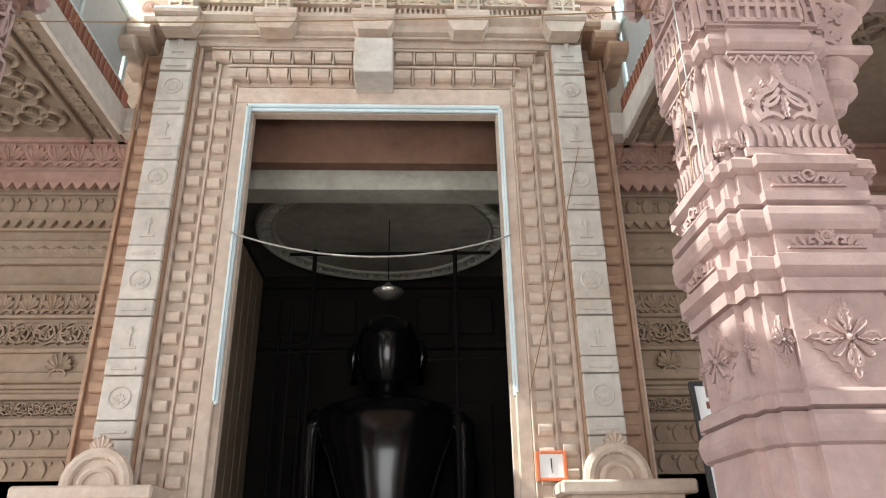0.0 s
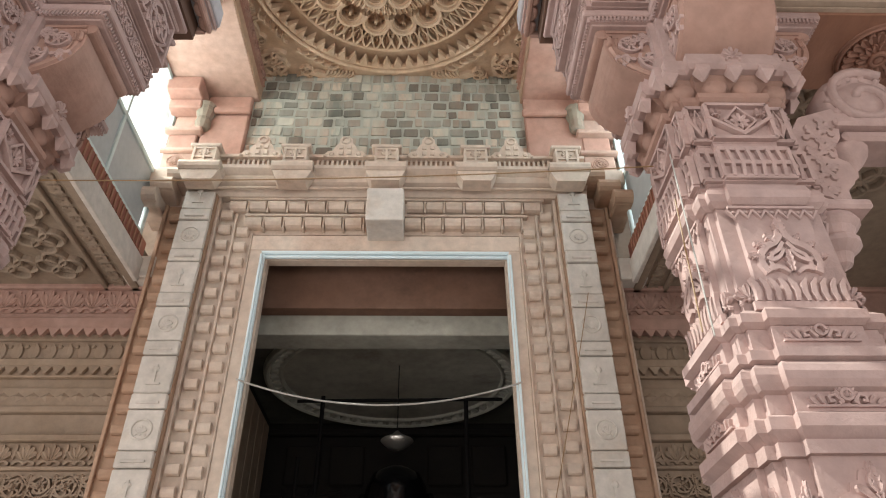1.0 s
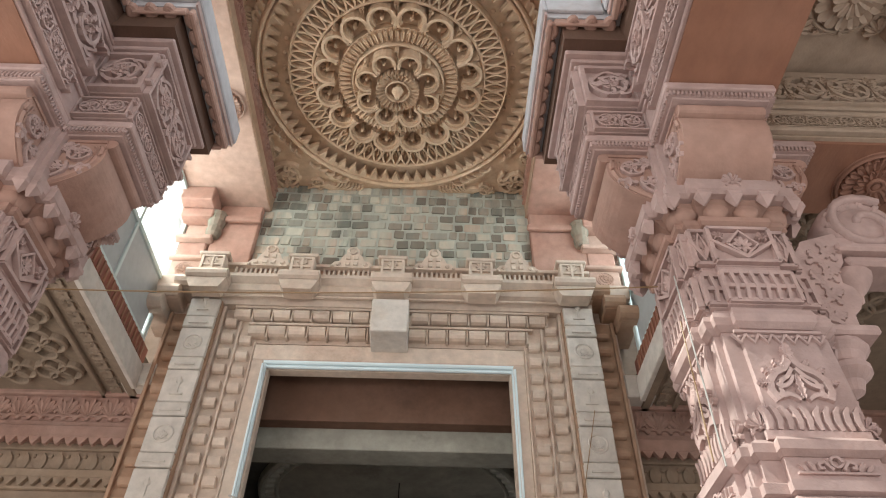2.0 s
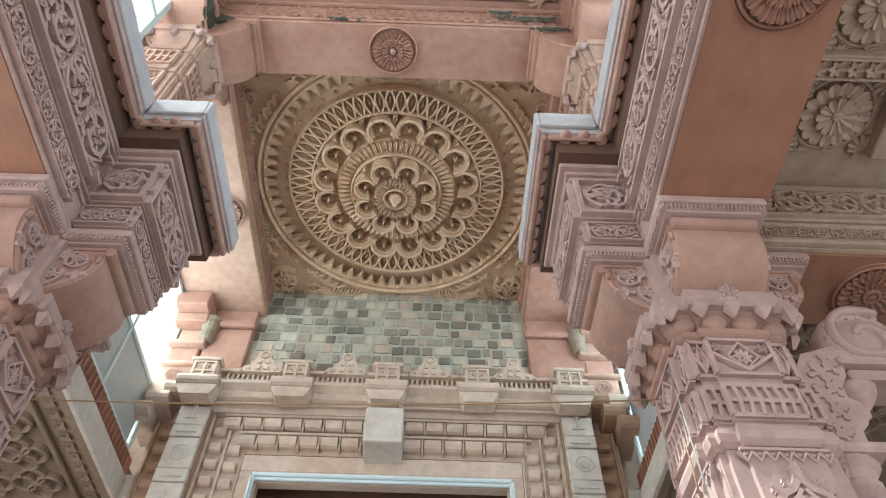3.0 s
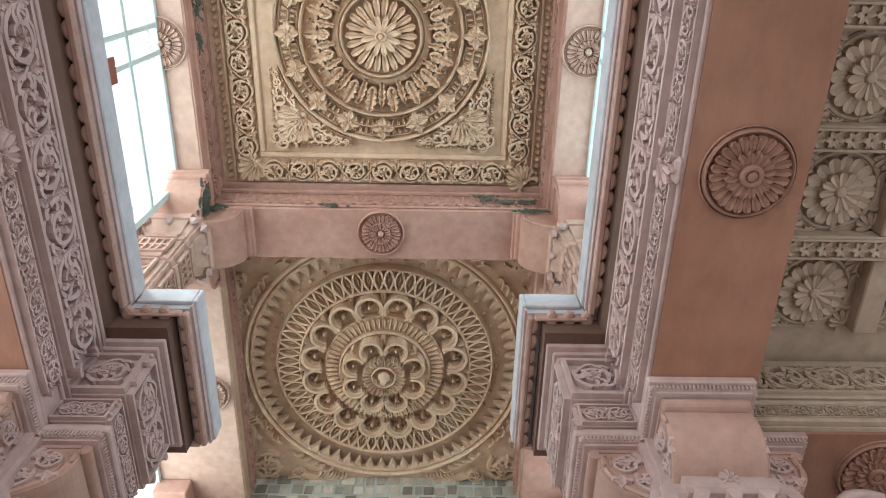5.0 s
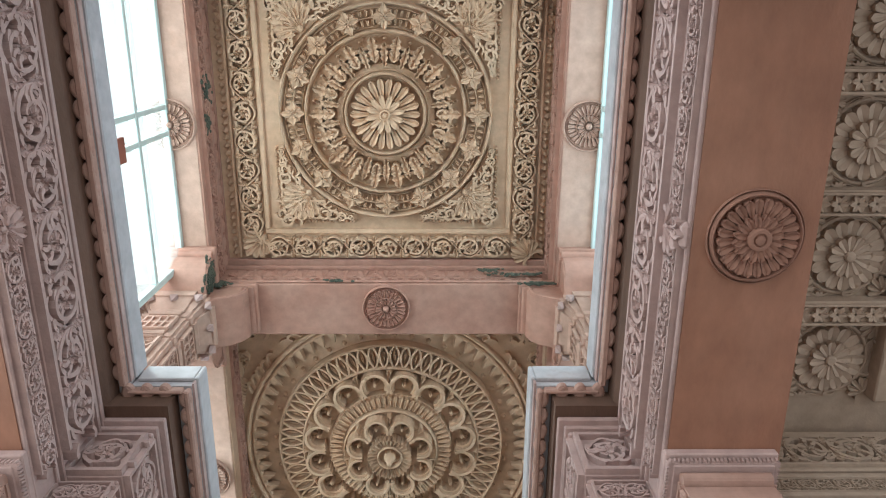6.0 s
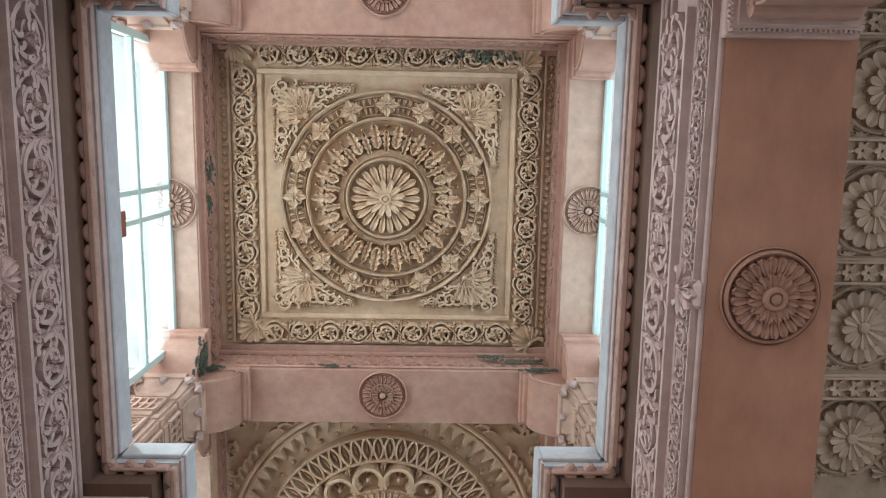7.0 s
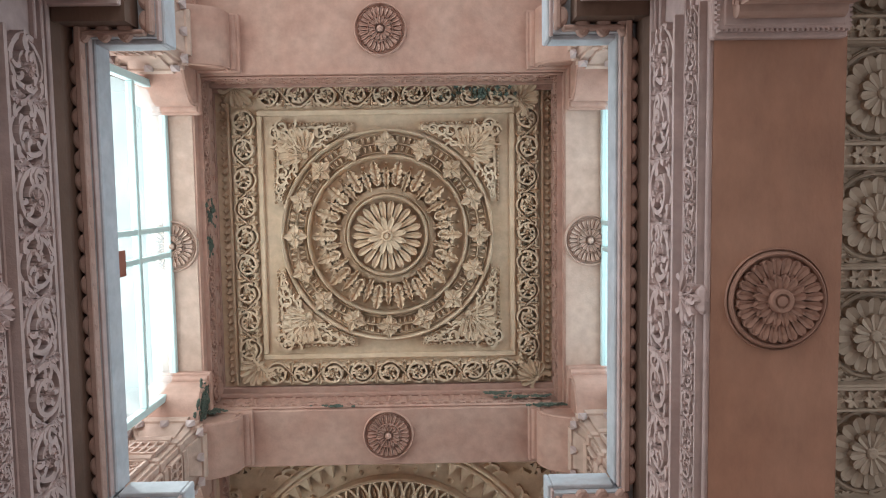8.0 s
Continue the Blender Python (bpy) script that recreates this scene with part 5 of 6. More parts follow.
for i in range(3):
    for k in range(8):
        x, y = 2.54 + 0.74 * i, 2.06 - 0.70 * k
        part("coffer_rosette", ME_COFFER, None, ac, m=deep(soffit(x, y, 5.78), 0.75))
        part("rib", cuboid(x - 0.37, x + 0.37, y - 0.43, y - 0.27, 5.66, 5.78, 0.01), M_AISLE, ac)
        part("rib_leaves", ME_ROW, None, ac, m=on((x, y - 0.35, 5.66), (1, 0, 0), (0, 0, -1)))
        part("rib", cuboid(x + 0.29, x + 0.45, y - 0.27, y + 0.27, 5.66, 5.78, 0.01), M_AISLE, ac)
part("rib", cuboid(1.9, 2.22, -4.0, 2.6, 5.66, 5.78, 0.01), M_AISLE, ac)

arch = thing("cusped_arch", "cream pink knobbed stone arch with curled lobes beside the column", "arch")


def arch_lobe(R):
    """A thick round lobe with a rolled edge, a spiral face and a pendant knob."""
    bm = bmesh.new()
    prof = [(0.001, 0.13), (R * 0.55, 0.13), (R * 0.62, 0.10), (R * 0.72, 0.125), (R * 0.9, 0.11), (R, 0.06), (R, -0.06), (R * 0.9, -0.11), (R * 0.7, -0.125), (0.001, -0.125)]
    lathe(bm, prof, 28)
    pts = []
    for i in range(26):
        r = R * (0.95 - 0.75 * i / 25)
        pts.append((r * math.cos(0.9 + i * 0.33), r * math.sin(0.9 + i * 0.33)))
    ribbon(bm, pts, R * 0.09, 0.04, 0.115)
    for k in range(14):
        a = k * math.tau / 14
        petal(bm, (0, 0), a, R * 0.66, R * 0.93, R * 0.09, 0.03, 0.105)
    return bm


ME_ALOBE = to_mesh(arch_lobe(0.235), M_MAUVE, "arch_lobe", True)
bma = lathe(bmesh.new(), [(0.09, 0.0), (0.115, -0.03), (0.10, -0.07), (0.06, -0.12), (0.028, -0.15), (0.02, -0.19), (0.001, -0.205)], 16)
ME_APEND = to_mesh(bma, M_MAUVE, "arch_pendant", True)
for x, z in ((2.37, 4.40), (2.86, 4.42), (3.35, 4.50), (3.84, 4.42), (4.33, 4.40)):
    part("arch_lobe", ME_ALOBE, None, arch, m=on((x, 2.86, z), (1, 0, 0), (0, -1, 0)))
    part("arch_band", cuboid(x - 0.247, x + 0.243, 2.70, 3.02, z - 0.22, z - 0.165, 0.015), M_MAUVE, arch)
    part("arch_band", cuboid(x - 0.20, x + 0.20, 2.74, 2.98, z - 0.29, z - 0.222, 0.02), M_MAUVE, arch)
for x in (2.22, 2.61, 3.10, 3.60, 4.09, 4.48):
    part("arch_pendant", ME_APEND, None, arch, m=pose(x, 2.86, 4.13))
for s, x0 in ((1, 1.86), (-1, 4.84)):
    bma = bmesh.new()
    edge = [(0.0, 3.68), (0.20, 3.68), (0.205, 3.76), (0.25, 3.80), (0.285, 3.87), (0.27, 3.94), (0.225, 3.97), (0.235, 4.05), (0.28, 4.11), (0.30, 4.19), (0.42, 4.24), (0.30, 4.33), (0.10, 4.26), (0.0, 4.10)]
    prism(bma, [(x0 + s * u, z) for u, z in edge], "y", 2.74, 2.98)
    part("arch_spring", bma, M_MAUVE, arch)
    bma = bmesh.new()
    for k in range(7):
        sprig(bma, (0.06 + 0.02 * k, 3.72 + 0.075 * k), 1.1 + (0.9 if k % 2 else -0.7), 0.11, 0.03, 0.014)
    part("spring_leaves", bma, M_MAUVE, arch, m=on((x0, 2.74, 0), (s, 0, 0), (0, -1, 0)))
    part("arch_foot", cuboid(min(x0, x0 + s * 0.27), max(x0, x0 + s * 0.27), 2.70, 3.02, 3.62, 3.678, 0.015), M_MAUVE, arch)
    part("arch_foot", lathe(bmesh.new(), [(0.001, 0.0), (0.14, 0.0), (0.15, -0.03), (0.12, -0.06), (0.10, -0.10), (0.12, -0.12), (0.12, -0.15), (0.07, -0.19), (0.05, -0.24), (0.001, -0.27)], 16), M_MAUVE, arch, m=pose(x0 + s * 0.10, 2.86, 3.618))
part("side_post", cuboid(4.85, 5.4, 2.6, 3.2, 0, 5.0, 0.03), M_MAUVE, arch)


# ---- shrine portal ----
bmw = bmesh.new()
box(bmw, -3.3, -1.93, 7.0, 7.12, 0, 6.22)
box(bmw, 0.89, 2.25, 7.0, 7.12, 0, 6.22)
box(bmw, -3.3, 2.25, 7.0, 7.12, 6.22, 9.8)
wall_n = tagged(part("wall_north", bmw, M_BEIGE), "beige sandstone wall round the tall shrine doorway", "wall", kind="structure")
PX = -0.53


def tooth_mesh(w, hgt, d, material, name):
    """A notch stone: a block with a sloping, rounded foot."""
    bm = bmesh.new()
    prof = [(0, hgt / 2), (d * 0.7, hgt / 2), (d * 0.92, hgt * 0.42), (d, hgt * 0.22), (d * 0.97, -hgt * 0.1), (d * 0.8, -hgt * 0.38), (d * 0.5, -hgt / 2), (0, -hgt / 2)]
    prism(bm, [(-p, z) for p, z in prof], "x", -w / 2, w / 2)
    return to_mesh(bm, material, name)


portal = thing("door_surround", "beige stone doorway surround with rows of projecting notch stones", "door surround")
part("lintel_plain", cuboid(PX - 1.60, PX + 1.60, 6.92, 7.0, 6.31, 6.53, 0.01), M_BEIGE, portal)
for s in (1, -1):
    X = lambda d: PX + s * d
    part("jamb", cuboid(X(1.46), X(1.60), 6.92, 7.0, 0, 6.31, 0.01), M_BEIGE, portal)
    part("strip_backing", cuboid(X(1.60), X(2.08), 6.94, 7.0, 0, 7.05), M_BEIGE, portal)
    part("strip_rib", cuboid(X(1.815), X(1.845), 6.90, 6.94, 0, 6.85, 0.006), M_BEIGE, portal)
    part("strip_rib", cuboid(X(1.60), X(1.62), 6.905, 6.94, 0, 6.55, 0.006), M_BEIGE, portal)
    part("strip_rib", cuboid(X(2.04), X(2.08), 6.86, 6.94, 0, 7.05, 0.006), M_BEIGE, portal)
me_a = tooth_mesh(0.130, 0.112, 0.080, M_BEIGE, "notch_stone")
me_b = tooth_mesh(0.195, 0.13, 0.13, M_BEIGE, "notch_stone_wide")
me_c = tooth_mesh(0.15, 0.105, 0.085, M_BROWN, "notch_stone_brown")
for s in (1, -1):
    z = 1.9
    while z < 6.95:
        if z < 6.6:
            part("notch_stone", me_a, None, portal, m=pose(PX + s * 1.72, 6.94, z))
        part("notch_stone", me_a, None, portal, m=pose(PX + s * 1.94, 6.94, z + 0.03))
        z += 0.222
for row, half in ((6.68, 1.72), (6.93, 1.94)):
    part("lintel_rib", cuboid(PX - half, PX + half, 6.86, 6.94, row + 0.10, row + 0.135, 0.006), M_BEIGE, portal)
    part("lintel_backing", cuboid(PX - half, PX + half, 6.95, 7.0, row - 0.125, row + 0.12), M_BEIGE, portal)
    x = -half + 0.12
    while x < half - 0.05:
        if abs(x) > 0.25:
            part("notch_stone", me_b, None, portal, m=pose(PX + x, 6.95, row))
            part("notch_stop", cuboid(PX + x + 0.108, PX + x + 0.132, 6.85, 6.95, row - 0.10, row + 0.08, 0.006), M_BEIGE, portal)
        x += 0.24
blk = tagged(part("lintel_block", cuboid(-0.75, -0.315, 6.5, 6.93, 6.45, 6.93, 0.012), M_PALE), "smooth pale stone block projecting over the doorway", "stone block")

# light strips round the door
strip = thing("light_strip", "pale bluish light tubes framing the doorway", "light strip")
for x, z0 in ((-1.985, 2.84), (0.945, 2.90)):
    part("tube", cuboid(x - 0.035, x + 0.035, 6.93, 6.985, z0, 6.27, 0.012), M_TUBE, strip)
    part("tube", cuboid(x - 0.012, x + 0.012, 6.90, 6.93, z0 + 0.03, 6.25, 0.004), M_TUBE, strip)
part("tube", cuboid(-2.02, 0.98, 6.93, 6.985, 6.272, 6.33, 0.012), M_TUBE, strip)
part("tube", cuboid(-1.96, 0.92, 6.95, 6.985, 6.225, 6.265, 0.008), M_TUBE, strip)

# pilasters with block courses
for s in (1, -1):
    X = lambda d: PX + s * d
    pil = thing("pilaster", "pale stone pilaster of stacked blocks beside the shrine door", "pilaster", "door pilasters")
    part("core", cuboid(X(2.082), X(2.453), 6.80, 7.0, 0, 7.07), M_BROWN, pil)
    z, k = 0.3, 0
    while z < 7.0:
        hgt = 0.42 if k % 2 == 0 else 0.17
        top = min(z + hgt, 7.07)
        g = 0.0 if k % 2 == 0 else 0.012
        b = part("block", cuboid(X(2.095), X(2.455), 6.745 - g, 6.80, z + 0.006, top - 0.006, 0.01), M_PALE, pil)
        if k % 2 == 0:
            bmo = bmesh.new()
            if k % 4 == 0:
                hoop(bmo, 0.10, 0.012, 0.014, 0, 20)
                palmette(bmo, (0, -0.05), math.pi / 2, 0.09, 0.012, 5, 1.6)
            else:
                box(bmo, -0.07, 0.07, -0.12, -0.10, 0, 0.015)
                box(bmo, -0.012, 0.012, -0.10, 0.10, 0, 0.014)
                knob(bmo, (0, 0.05), 0.04, 0.014)
            part("carving", bmo, M_PALE, b, m=on(((X(2.095) + X(2.455)) / 2, 6.745, z + 0.21), (1, 0, 0), (0, -1, 0)))
        else:
            part("cap_line", cuboid(X(2.16), X(2.39), 6.715, 6.735, z + 0.05, z + 0.075, 0.004), M_PALE, b)
        z += hgt
        k += 1
    outer = thing("door_border", "brown carved stone border with notch stones outside the pilaster", "door border", "door borders")
    part("backing", cuboid(X(2.455), X(2.72), 6.98, 7.42, 0, 7.0), M_BROWN, outer)
    part("edge", cuboid(X(2.70), X(2.74), 6.93, 6.99, 0, 7.0, 0.006), M_BROWN, outer)
    z = 1.9
    while z < 6.9:
        part("notch_stone", me_c, None, outer, m=pose(X(2.57), 6.98, z))
        z += 0.222
    # niche heads at the foot of the pilasters
    niche = thing("niche_head", "beige stone niche head with a small round arch", "niche", "niche heads")
    part("shelf", cuboid(X(1.75), X(2.95), 6.45, 7.0, 1.95, 2.07, 0.02), M_BEIGE, niche)
    part("body", cuboid(X(1.85), X(2.85), 6.55, 7.0, 0, 1.95), M_BEIGE, niche)
    pts = [(X(2.27) + 0.26 * math.cos(math.radians(d)), 2.07 + 0.28 * math.sin(math.radians(d))) for d in range(0, 181, 15)]
    bmn = bmesh.new()
    tube(bmn, [(x, 6.55, z) for x, z in pts], 0.055, 8)
    prism(bmn, pts, "y", 6.56, 6.74)
    tube(bmn, [(X(2.27) + 0.14 * math.cos(math.radians(d)), 6.55, 2.07 + 0.14 * math.sin(math.radians(d))) for d in range(0, 181, 15)], 0.03, 6)
    part("arch", bmn, M_BEIGE, niche)
    part("finial", palmette(bmesh.new(), (0, 0), math.pi / 2, 0.16, 0.05), M_BEIGE, niche, m=on((X(2.27), 6.56, 2.34), (1, 0, 0), (0, -1, 0)))

# cornice over the door
corn = thing("door_cornice", "beige carved cornice with corbels, baluster band and small crests", "cornice")
part("moulding", prism(bmesh.new(), [(7.0, 7.06), (6.84, 7.06), (6.82, 7.1), (6.80, 7.16), (6.72, 7.2), (6.70, 7.26), (6.72, 7.30), (6.64, 7.36), (6.64, 7.41), (7.0, 7.41)], "x", -3.0, 1.95), M_BEIGE, corn)
part("moulding", cuboid(-2.75, 1.7, 6.74, 6.78, 7.12, 7.15, 0.006), M_BEIGE, corn)
part("band", cuboid(-3.0, 1.95, 6.76, 7.0, 7.41, 7.58), M_BROWN, corn)
part("band_top", cuboid(-3.0, 1.95, 6.68, 7.0, 7.58, 7.63, 0.008), M_BEIGE, corn)
me = to_mesh(cuboid(-0.016, 0.016, -0.045, 0.0, -0.085, 0.085, 0.006), M_BEIGE, "baluster")
corbels = [-2.80, -1.68, -0.55, 0.56, 1.70]
x = -2.6
while x < 1.6:
    if min(abs(x - c) for c in corbels) > 0.2:
        part("baluster", me, None, corn, m=pose(x, 6.76, 7.495))
    x += 0.062


def shrinelet(e, x):
    part("corbel", prism(bmesh.new(), [(x - 0.17, 7.07), (x + 0.17, 7.07), (x + 0.20, 7.12), (x + 0.24, 7.22), (x - 0.24, 7.22), (x - 0.20, 7.12)], "y", 6.52, 6.72), M_BEIGE, e)
    bm = bmesh.new()
    tube(bm, [(x - 0.25, 6.53, 7.29), (x + 0.25, 6.53, 7.29)], 0.07, 10)
    box(bm, x - 0.25, x + 0.25, 6.53, 6.75, 7.22, 7.36, 0.02)
    part("roll", bm, M_BEIGE, e)
    bm = cuboid(x - 0.15, x + 0.15, 6.58, 6.78, 7.36, 7.63, 0.01)
    lh = part("little_house", bm, M_BEIGE, e)
    bm = bmesh.new()
    for u in (-0.13, 0, 0.13):
        box(bm, u - 0.014, u + 0.014, -0.12, 0.12, 0, 0.03)
    for v in (-0.11, -0.03, 0.11):
        box(bm, -0.14, 0.14, v - 0.012, v + 0.012, 0, 0.026)
    ring_of(bm, 8, 0.01, 0.07, 0.016, 0.03, 0, (0, 0.04))
    part("house_screen", bm, M_BEIGE, lh, m=on((x, 6.58, 7.5), (1, 0, 0), (0, -1, 0)))
    part("house_roof", cuboid(x - 0.19, x + 0.19, 6.54, 6.80, 7.63, 7.685, 0.012), M_BEIGE, lh)


def crest(e, x):
    bm = bmesh.new()
    out = [(-0.36, 0), (-0.33, 0.04), (-0.26, 0.045), (-0.22, 0.10), (-0.16, 0.11), (-0.12, 0.2), (-0.085, 0.24), (-0.08, 0.31), (-0.04, 0.36), (0.04, 0.36), (0.08, 0.31), (0.085, 0.24), (0.12, 0.2), (0.16, 0.11), (0.22, 0.10), (0.26, 0.045), (0.33, 0.04), (0.36, 0)]
    prism(bm, [(x + u, 7.56 + z) for u, z in out], "y", 6.66, 6.74)
    top = part("crest", bm, M_BEIGE, e)
    bm = bmesh.new()
    for u in (-0.05, 0.05):
        for v in (0.06, 0.16):
            box(bm, u - 0.03, u + 0.03, v - 0.03, v + 0.03, 0, 0.022, 0.006)
    hoop(bm, 0.05, 0.014, 0.025, 0, 14, (0, 0.28))
    for q in (-1, 1):
        knob(bm, (q * 0.17, 0.05), 0.035, 0.025)
        knob(bm, (q * 0.25, 0.02), 0.025, 0.025)
    part("crest_carving", bm, M_BEIGE, top, m=on((x, 6.66, 7.56), (1, 0, 0), (0, -1, 0)))


for x in corbels:
    shrinelet(corn, x)
for x in (-2.13, -1.08, -0.03, 1.03):
    crest(corn, x)
for s in (1, -1):
    X = lambda d: PX + s * d
    bm = bmesh.new()
    for k, (d, z, r) in enumerate(((2.55, 7.28, 0.09), (2.72, 7.12, 0.09), (2.88, 6.95, 0.10))):
        tube(bm, [(X(d) - 0.13, 6.68, z), (X(d) + 0.13, 6.68, z)], r, 10)
        box(bm, X(d) - 0.12, X(d) + 0.12, 6.68, 7.3, z - r, z + r, 0.02)
    part("side_roll", bm, M_BROWN if s > 0 else M_BEIGE, corn)

# wall of weathered blocks over the cornice, and its piers
back = tagged(part("wall_north_upper", cuboid(-2.46, 1.30, 6.90, 7.0, 7.4, 9.46), M_MORTAR), "weathered wall of small grey and brown stone blocks", "wall", kind="structure")
for x0, x1, lab in ((-3.02, -2.44, "stained pink plastered pier"), (1.27, 2.02, "stained pink plastered pier")):
    pr = tagged(part("pier", cuboid(x0, x1, 6.80, 7.0, 7.4, 8.8, 0.015), M_ROSE), lab, "pier", "wall piers")
    part("pier_course", cuboid(x0 - 0.04, x1 + 0.04, 6.72, 6.79, 8.42, 8.52, 0.015), M_ROSE, pr)
for s in (1, -1):
    X = lambda d: PX + s * d
    st = thing("corner_stack", "pink and cream carved corner stones stacked under a bracket", "stone stack", "corner stacks")
    for z0, z1, d0, d1, y0, mt in ((7.2, 7.42, 2.45, 2.95, 6.7, M_BEIGE), (7.42, 7.72, 2.5, 2.9, 6.78, M_CREAM), (7.72, 7.78, 2.45, 2.95, 6.72, M_CREAM), (7.78, 8.05, 2.52, 2.88, 6.78, M_ROSE), (8.05, 8.12, 2.45, 2.98, 6.68, M_CREAM), (8.12, 8.4, 2.55, 2.86, 6.8, M_CREAM), (8.4, 8.55, 2.5, 2.95, 6.62, M_ROSE), (8.55, 8.8, 2.5, 2.98, 6.45, M_ROSE)):
        part("stack_stone", cuboid(X(d0), X(d1), y0, 7.0, z0, z1, 0.015), mt, st)
    part("rosette", small_rosette(0.11, M_CREAM, "tiny_rosette"), None, st, m=on((X(2.7), 6.78, 7.57), (1, 0, 0), (0, -1, 0)))
    bulge = lathe(bmesh.new(), [(0.001, 0.0), (0.07, 0.02), (0.10, 0.07), (0.105, 0.14), (0.09, 0.2), (0.11, 0.25), (0.125, 0.31), (0.12, 0.38), (0.13, 0.40), (0.13, 0.44), (0.001, 0.45)], 12)
    part("stained_boss", bulge, M_VERD, st, "green stains on a turned stone", m=pose(X(2.47), 6.76, 8.10))

# carved side walls of the shrine, course by course
COURSES = [(0.0, 2.2, 0.0, "plain"), (2.2, 2.42, 0.03, "leaf"), (2.42, 2.5, 0.07, "plain"), (2.5, 2.72, 0.03, "leaf"), (2.72, 2.8, 0.08, "plain"), (2.8, 2.98, 0.02, "vine"), (2.98, 3.04, 0.09, "plain"), (3.04, 3.09, 0.06, "plain"), (3.09, 3.14, 0.09, "plain"), (3.14, 3.25, 0.14, "plain"),
           (3.25, 3.45, 0.10, "knot"), (3.45, 3.50, 0.15, "plain"), (3.50, 3.83, 0.07, "vine"), (3.83, 3.87, 0.12, "plain"), (3.87, 4.13, 0.06, "fan"), (4.13, 4.20, 0.14, "plain"), (4.20, 4.45, 0.04, "plain"), (4.45, 4.52, 0.12, "plain"), (4.52, 4.74, 0.08, "zig"), (4.74, 4.86, 0.04, "plain"), (4.86, 4.96, 0.10, "plain"),
           (4.96, 5.06, 0.16, "teeth"), (5.06, 5.30, 0.08, "leaf"), (5.30, 5.38, 0.12, "plain"), (5.38, 5.52, 0.26, "teeth"), (5.52, 5.60, 0.22, "plain"), (5.60, 5.93, 0.18, "fan"), (5.93, 6.0, 0.24, "plain"), (6.0, 6.4, 0.10, "plain")]
L = 2.6
me_course = {}
for s in (1, -1):
    x0 = PX + s * 2.72
    wl = tagged(new("wall_north_side"), "beige carved shrine wall with moulded courses and scalloped ledges", "wall", kind="structure")
    part("backing", cuboid(x0, x0 + s * 4.1, 7.4, 7.7, 0, 9.8), M_WALL, wl)
    xc = x0 + s * L / 2
    for z0, z1, d, kind in COURSES:
        mt = M_PINK if z0 > 5.3 else M_WALL
        cs = part("course", cuboid(x0, x0 + s * 4.1, 7.4 - d, 7.4, z0, z1, 0.012 if z1 - z0 < 0.12 else 0.006), mt, wl)
        h = z1 - z0
        key = (kind, round(h, 3), mt.name)
        if kind == "plain":
            continue
        if key not in me_course:
            if kind == "leaf":
                bm = leaf_row(L, h * 0.8, 0.03, 14)
            elif kind == "vine":
                bm = vine(L, h * 0.8, 0.025, None, False)
            elif kind == "zig":
                bm = diamonds(L, h * 0.5, 0.03, 16)
            elif kind == "fan":
                bm = bmesh.new()
                for k in range(10):
                    u = -L / 2 + (k + 0.5) * L / 10
                    palmette(bm, (u, -h * 0.35), math.pi / 2, h * 0.75, 0.035, 5, 1.5)
                    petal(bm, (u + L / 20, h * 0.4), -math.pi / 2, 0, h * 0.6, h * 0.12, 0.03)
            elif kind == "knot":
                bm = bmesh.new()
                for k in range(3):
                    u = -L / 2 + (k + 0.5) * L / 3
                    palmette(bm, (u, -h * 0.4), math.pi / 2, h * 0.95, 0.05, 7, 2.6)
            else:
                bm = bmesh.new()
                n = 20
                for k in range(n):
                    u = -L / 2 + (k + 0.5) * L / n
                    prism(bm, [(u - L / n / 2, 0), (u + L / n / 2, 0), (u + L / n * 0.1, -0.085), (u - L / n * 0.1, -0.085)], "z", -0.05, 0.0)
            me_course[key] = to_mesh(bm, mt, "course_" + kind)
        zz = z0 if kind == "teeth" else (z0 + z1) / 2
        part("course_carving", me_course[key], None, cs, m=on((xc, 7.4 - d, zz), (1, 0, 0), (0, -1, 0)))

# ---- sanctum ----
# walls and panels get their unlit look from the near-black stone colour
sanct = tagged(part("wall_sanctum", cuboid(-2.75, 1.7, 11.2, 11.4, 0, 6.9), M_SANCTUM), "inner shrine walls, their shade put into a near-black colour", "wall", kind="structure")
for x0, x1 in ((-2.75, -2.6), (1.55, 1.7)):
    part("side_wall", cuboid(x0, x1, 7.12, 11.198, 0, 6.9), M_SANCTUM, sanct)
tagged(part("ceiling", cuboid(-2.6, 1.55, 7.96, 11.2, 5.84, 6.9), M_GREYPLASTER), "grey plastered shrine ceiling, darkened in colour to look unlit", "ceiling", kind="structure")
tagged(part("beam", cuboid(-2.6, 1.55, 7.585, 7.955, 5.54, 6.9, 0.01), M_PLASTER), "grey plastered beam inside the shrine doorway", "beam")
# added filler, out of view, closing a gap where sky light leaked in
tagged(part("beam", cuboid(-2.6, 1.55, 7.125, 7.398, 6.4, 6.9), M_LINTEL), "unseen filler behind the doorway head that blocks stray sky light", "beam")
tagged(part("beam", cuboid(-2.6, 1.55, 7.40, 7.58, 5.80, 6.9, 0.006), M_LINTEL), "reddish inner lintel of the shrine doorway", "beam")
rim = thing("shrine_ceiling_rose", "grey plaster ceiling disc with a toothed rim", "ceiling rose")
SR = soffit(-0.53, 9.48, 5.84) @ Matrix.Diagonal((1.22, 1.14, 1.6, 1))
bm = hoop(bmesh.new(), 1.46, 0.05, 0.06, 0, 64)
hoop(bm, 1.30, 0.03, 0.04, 0, 64)
part("rim", bm, M_MORTAR, rim, m=SR)
bm = bmesh.new()
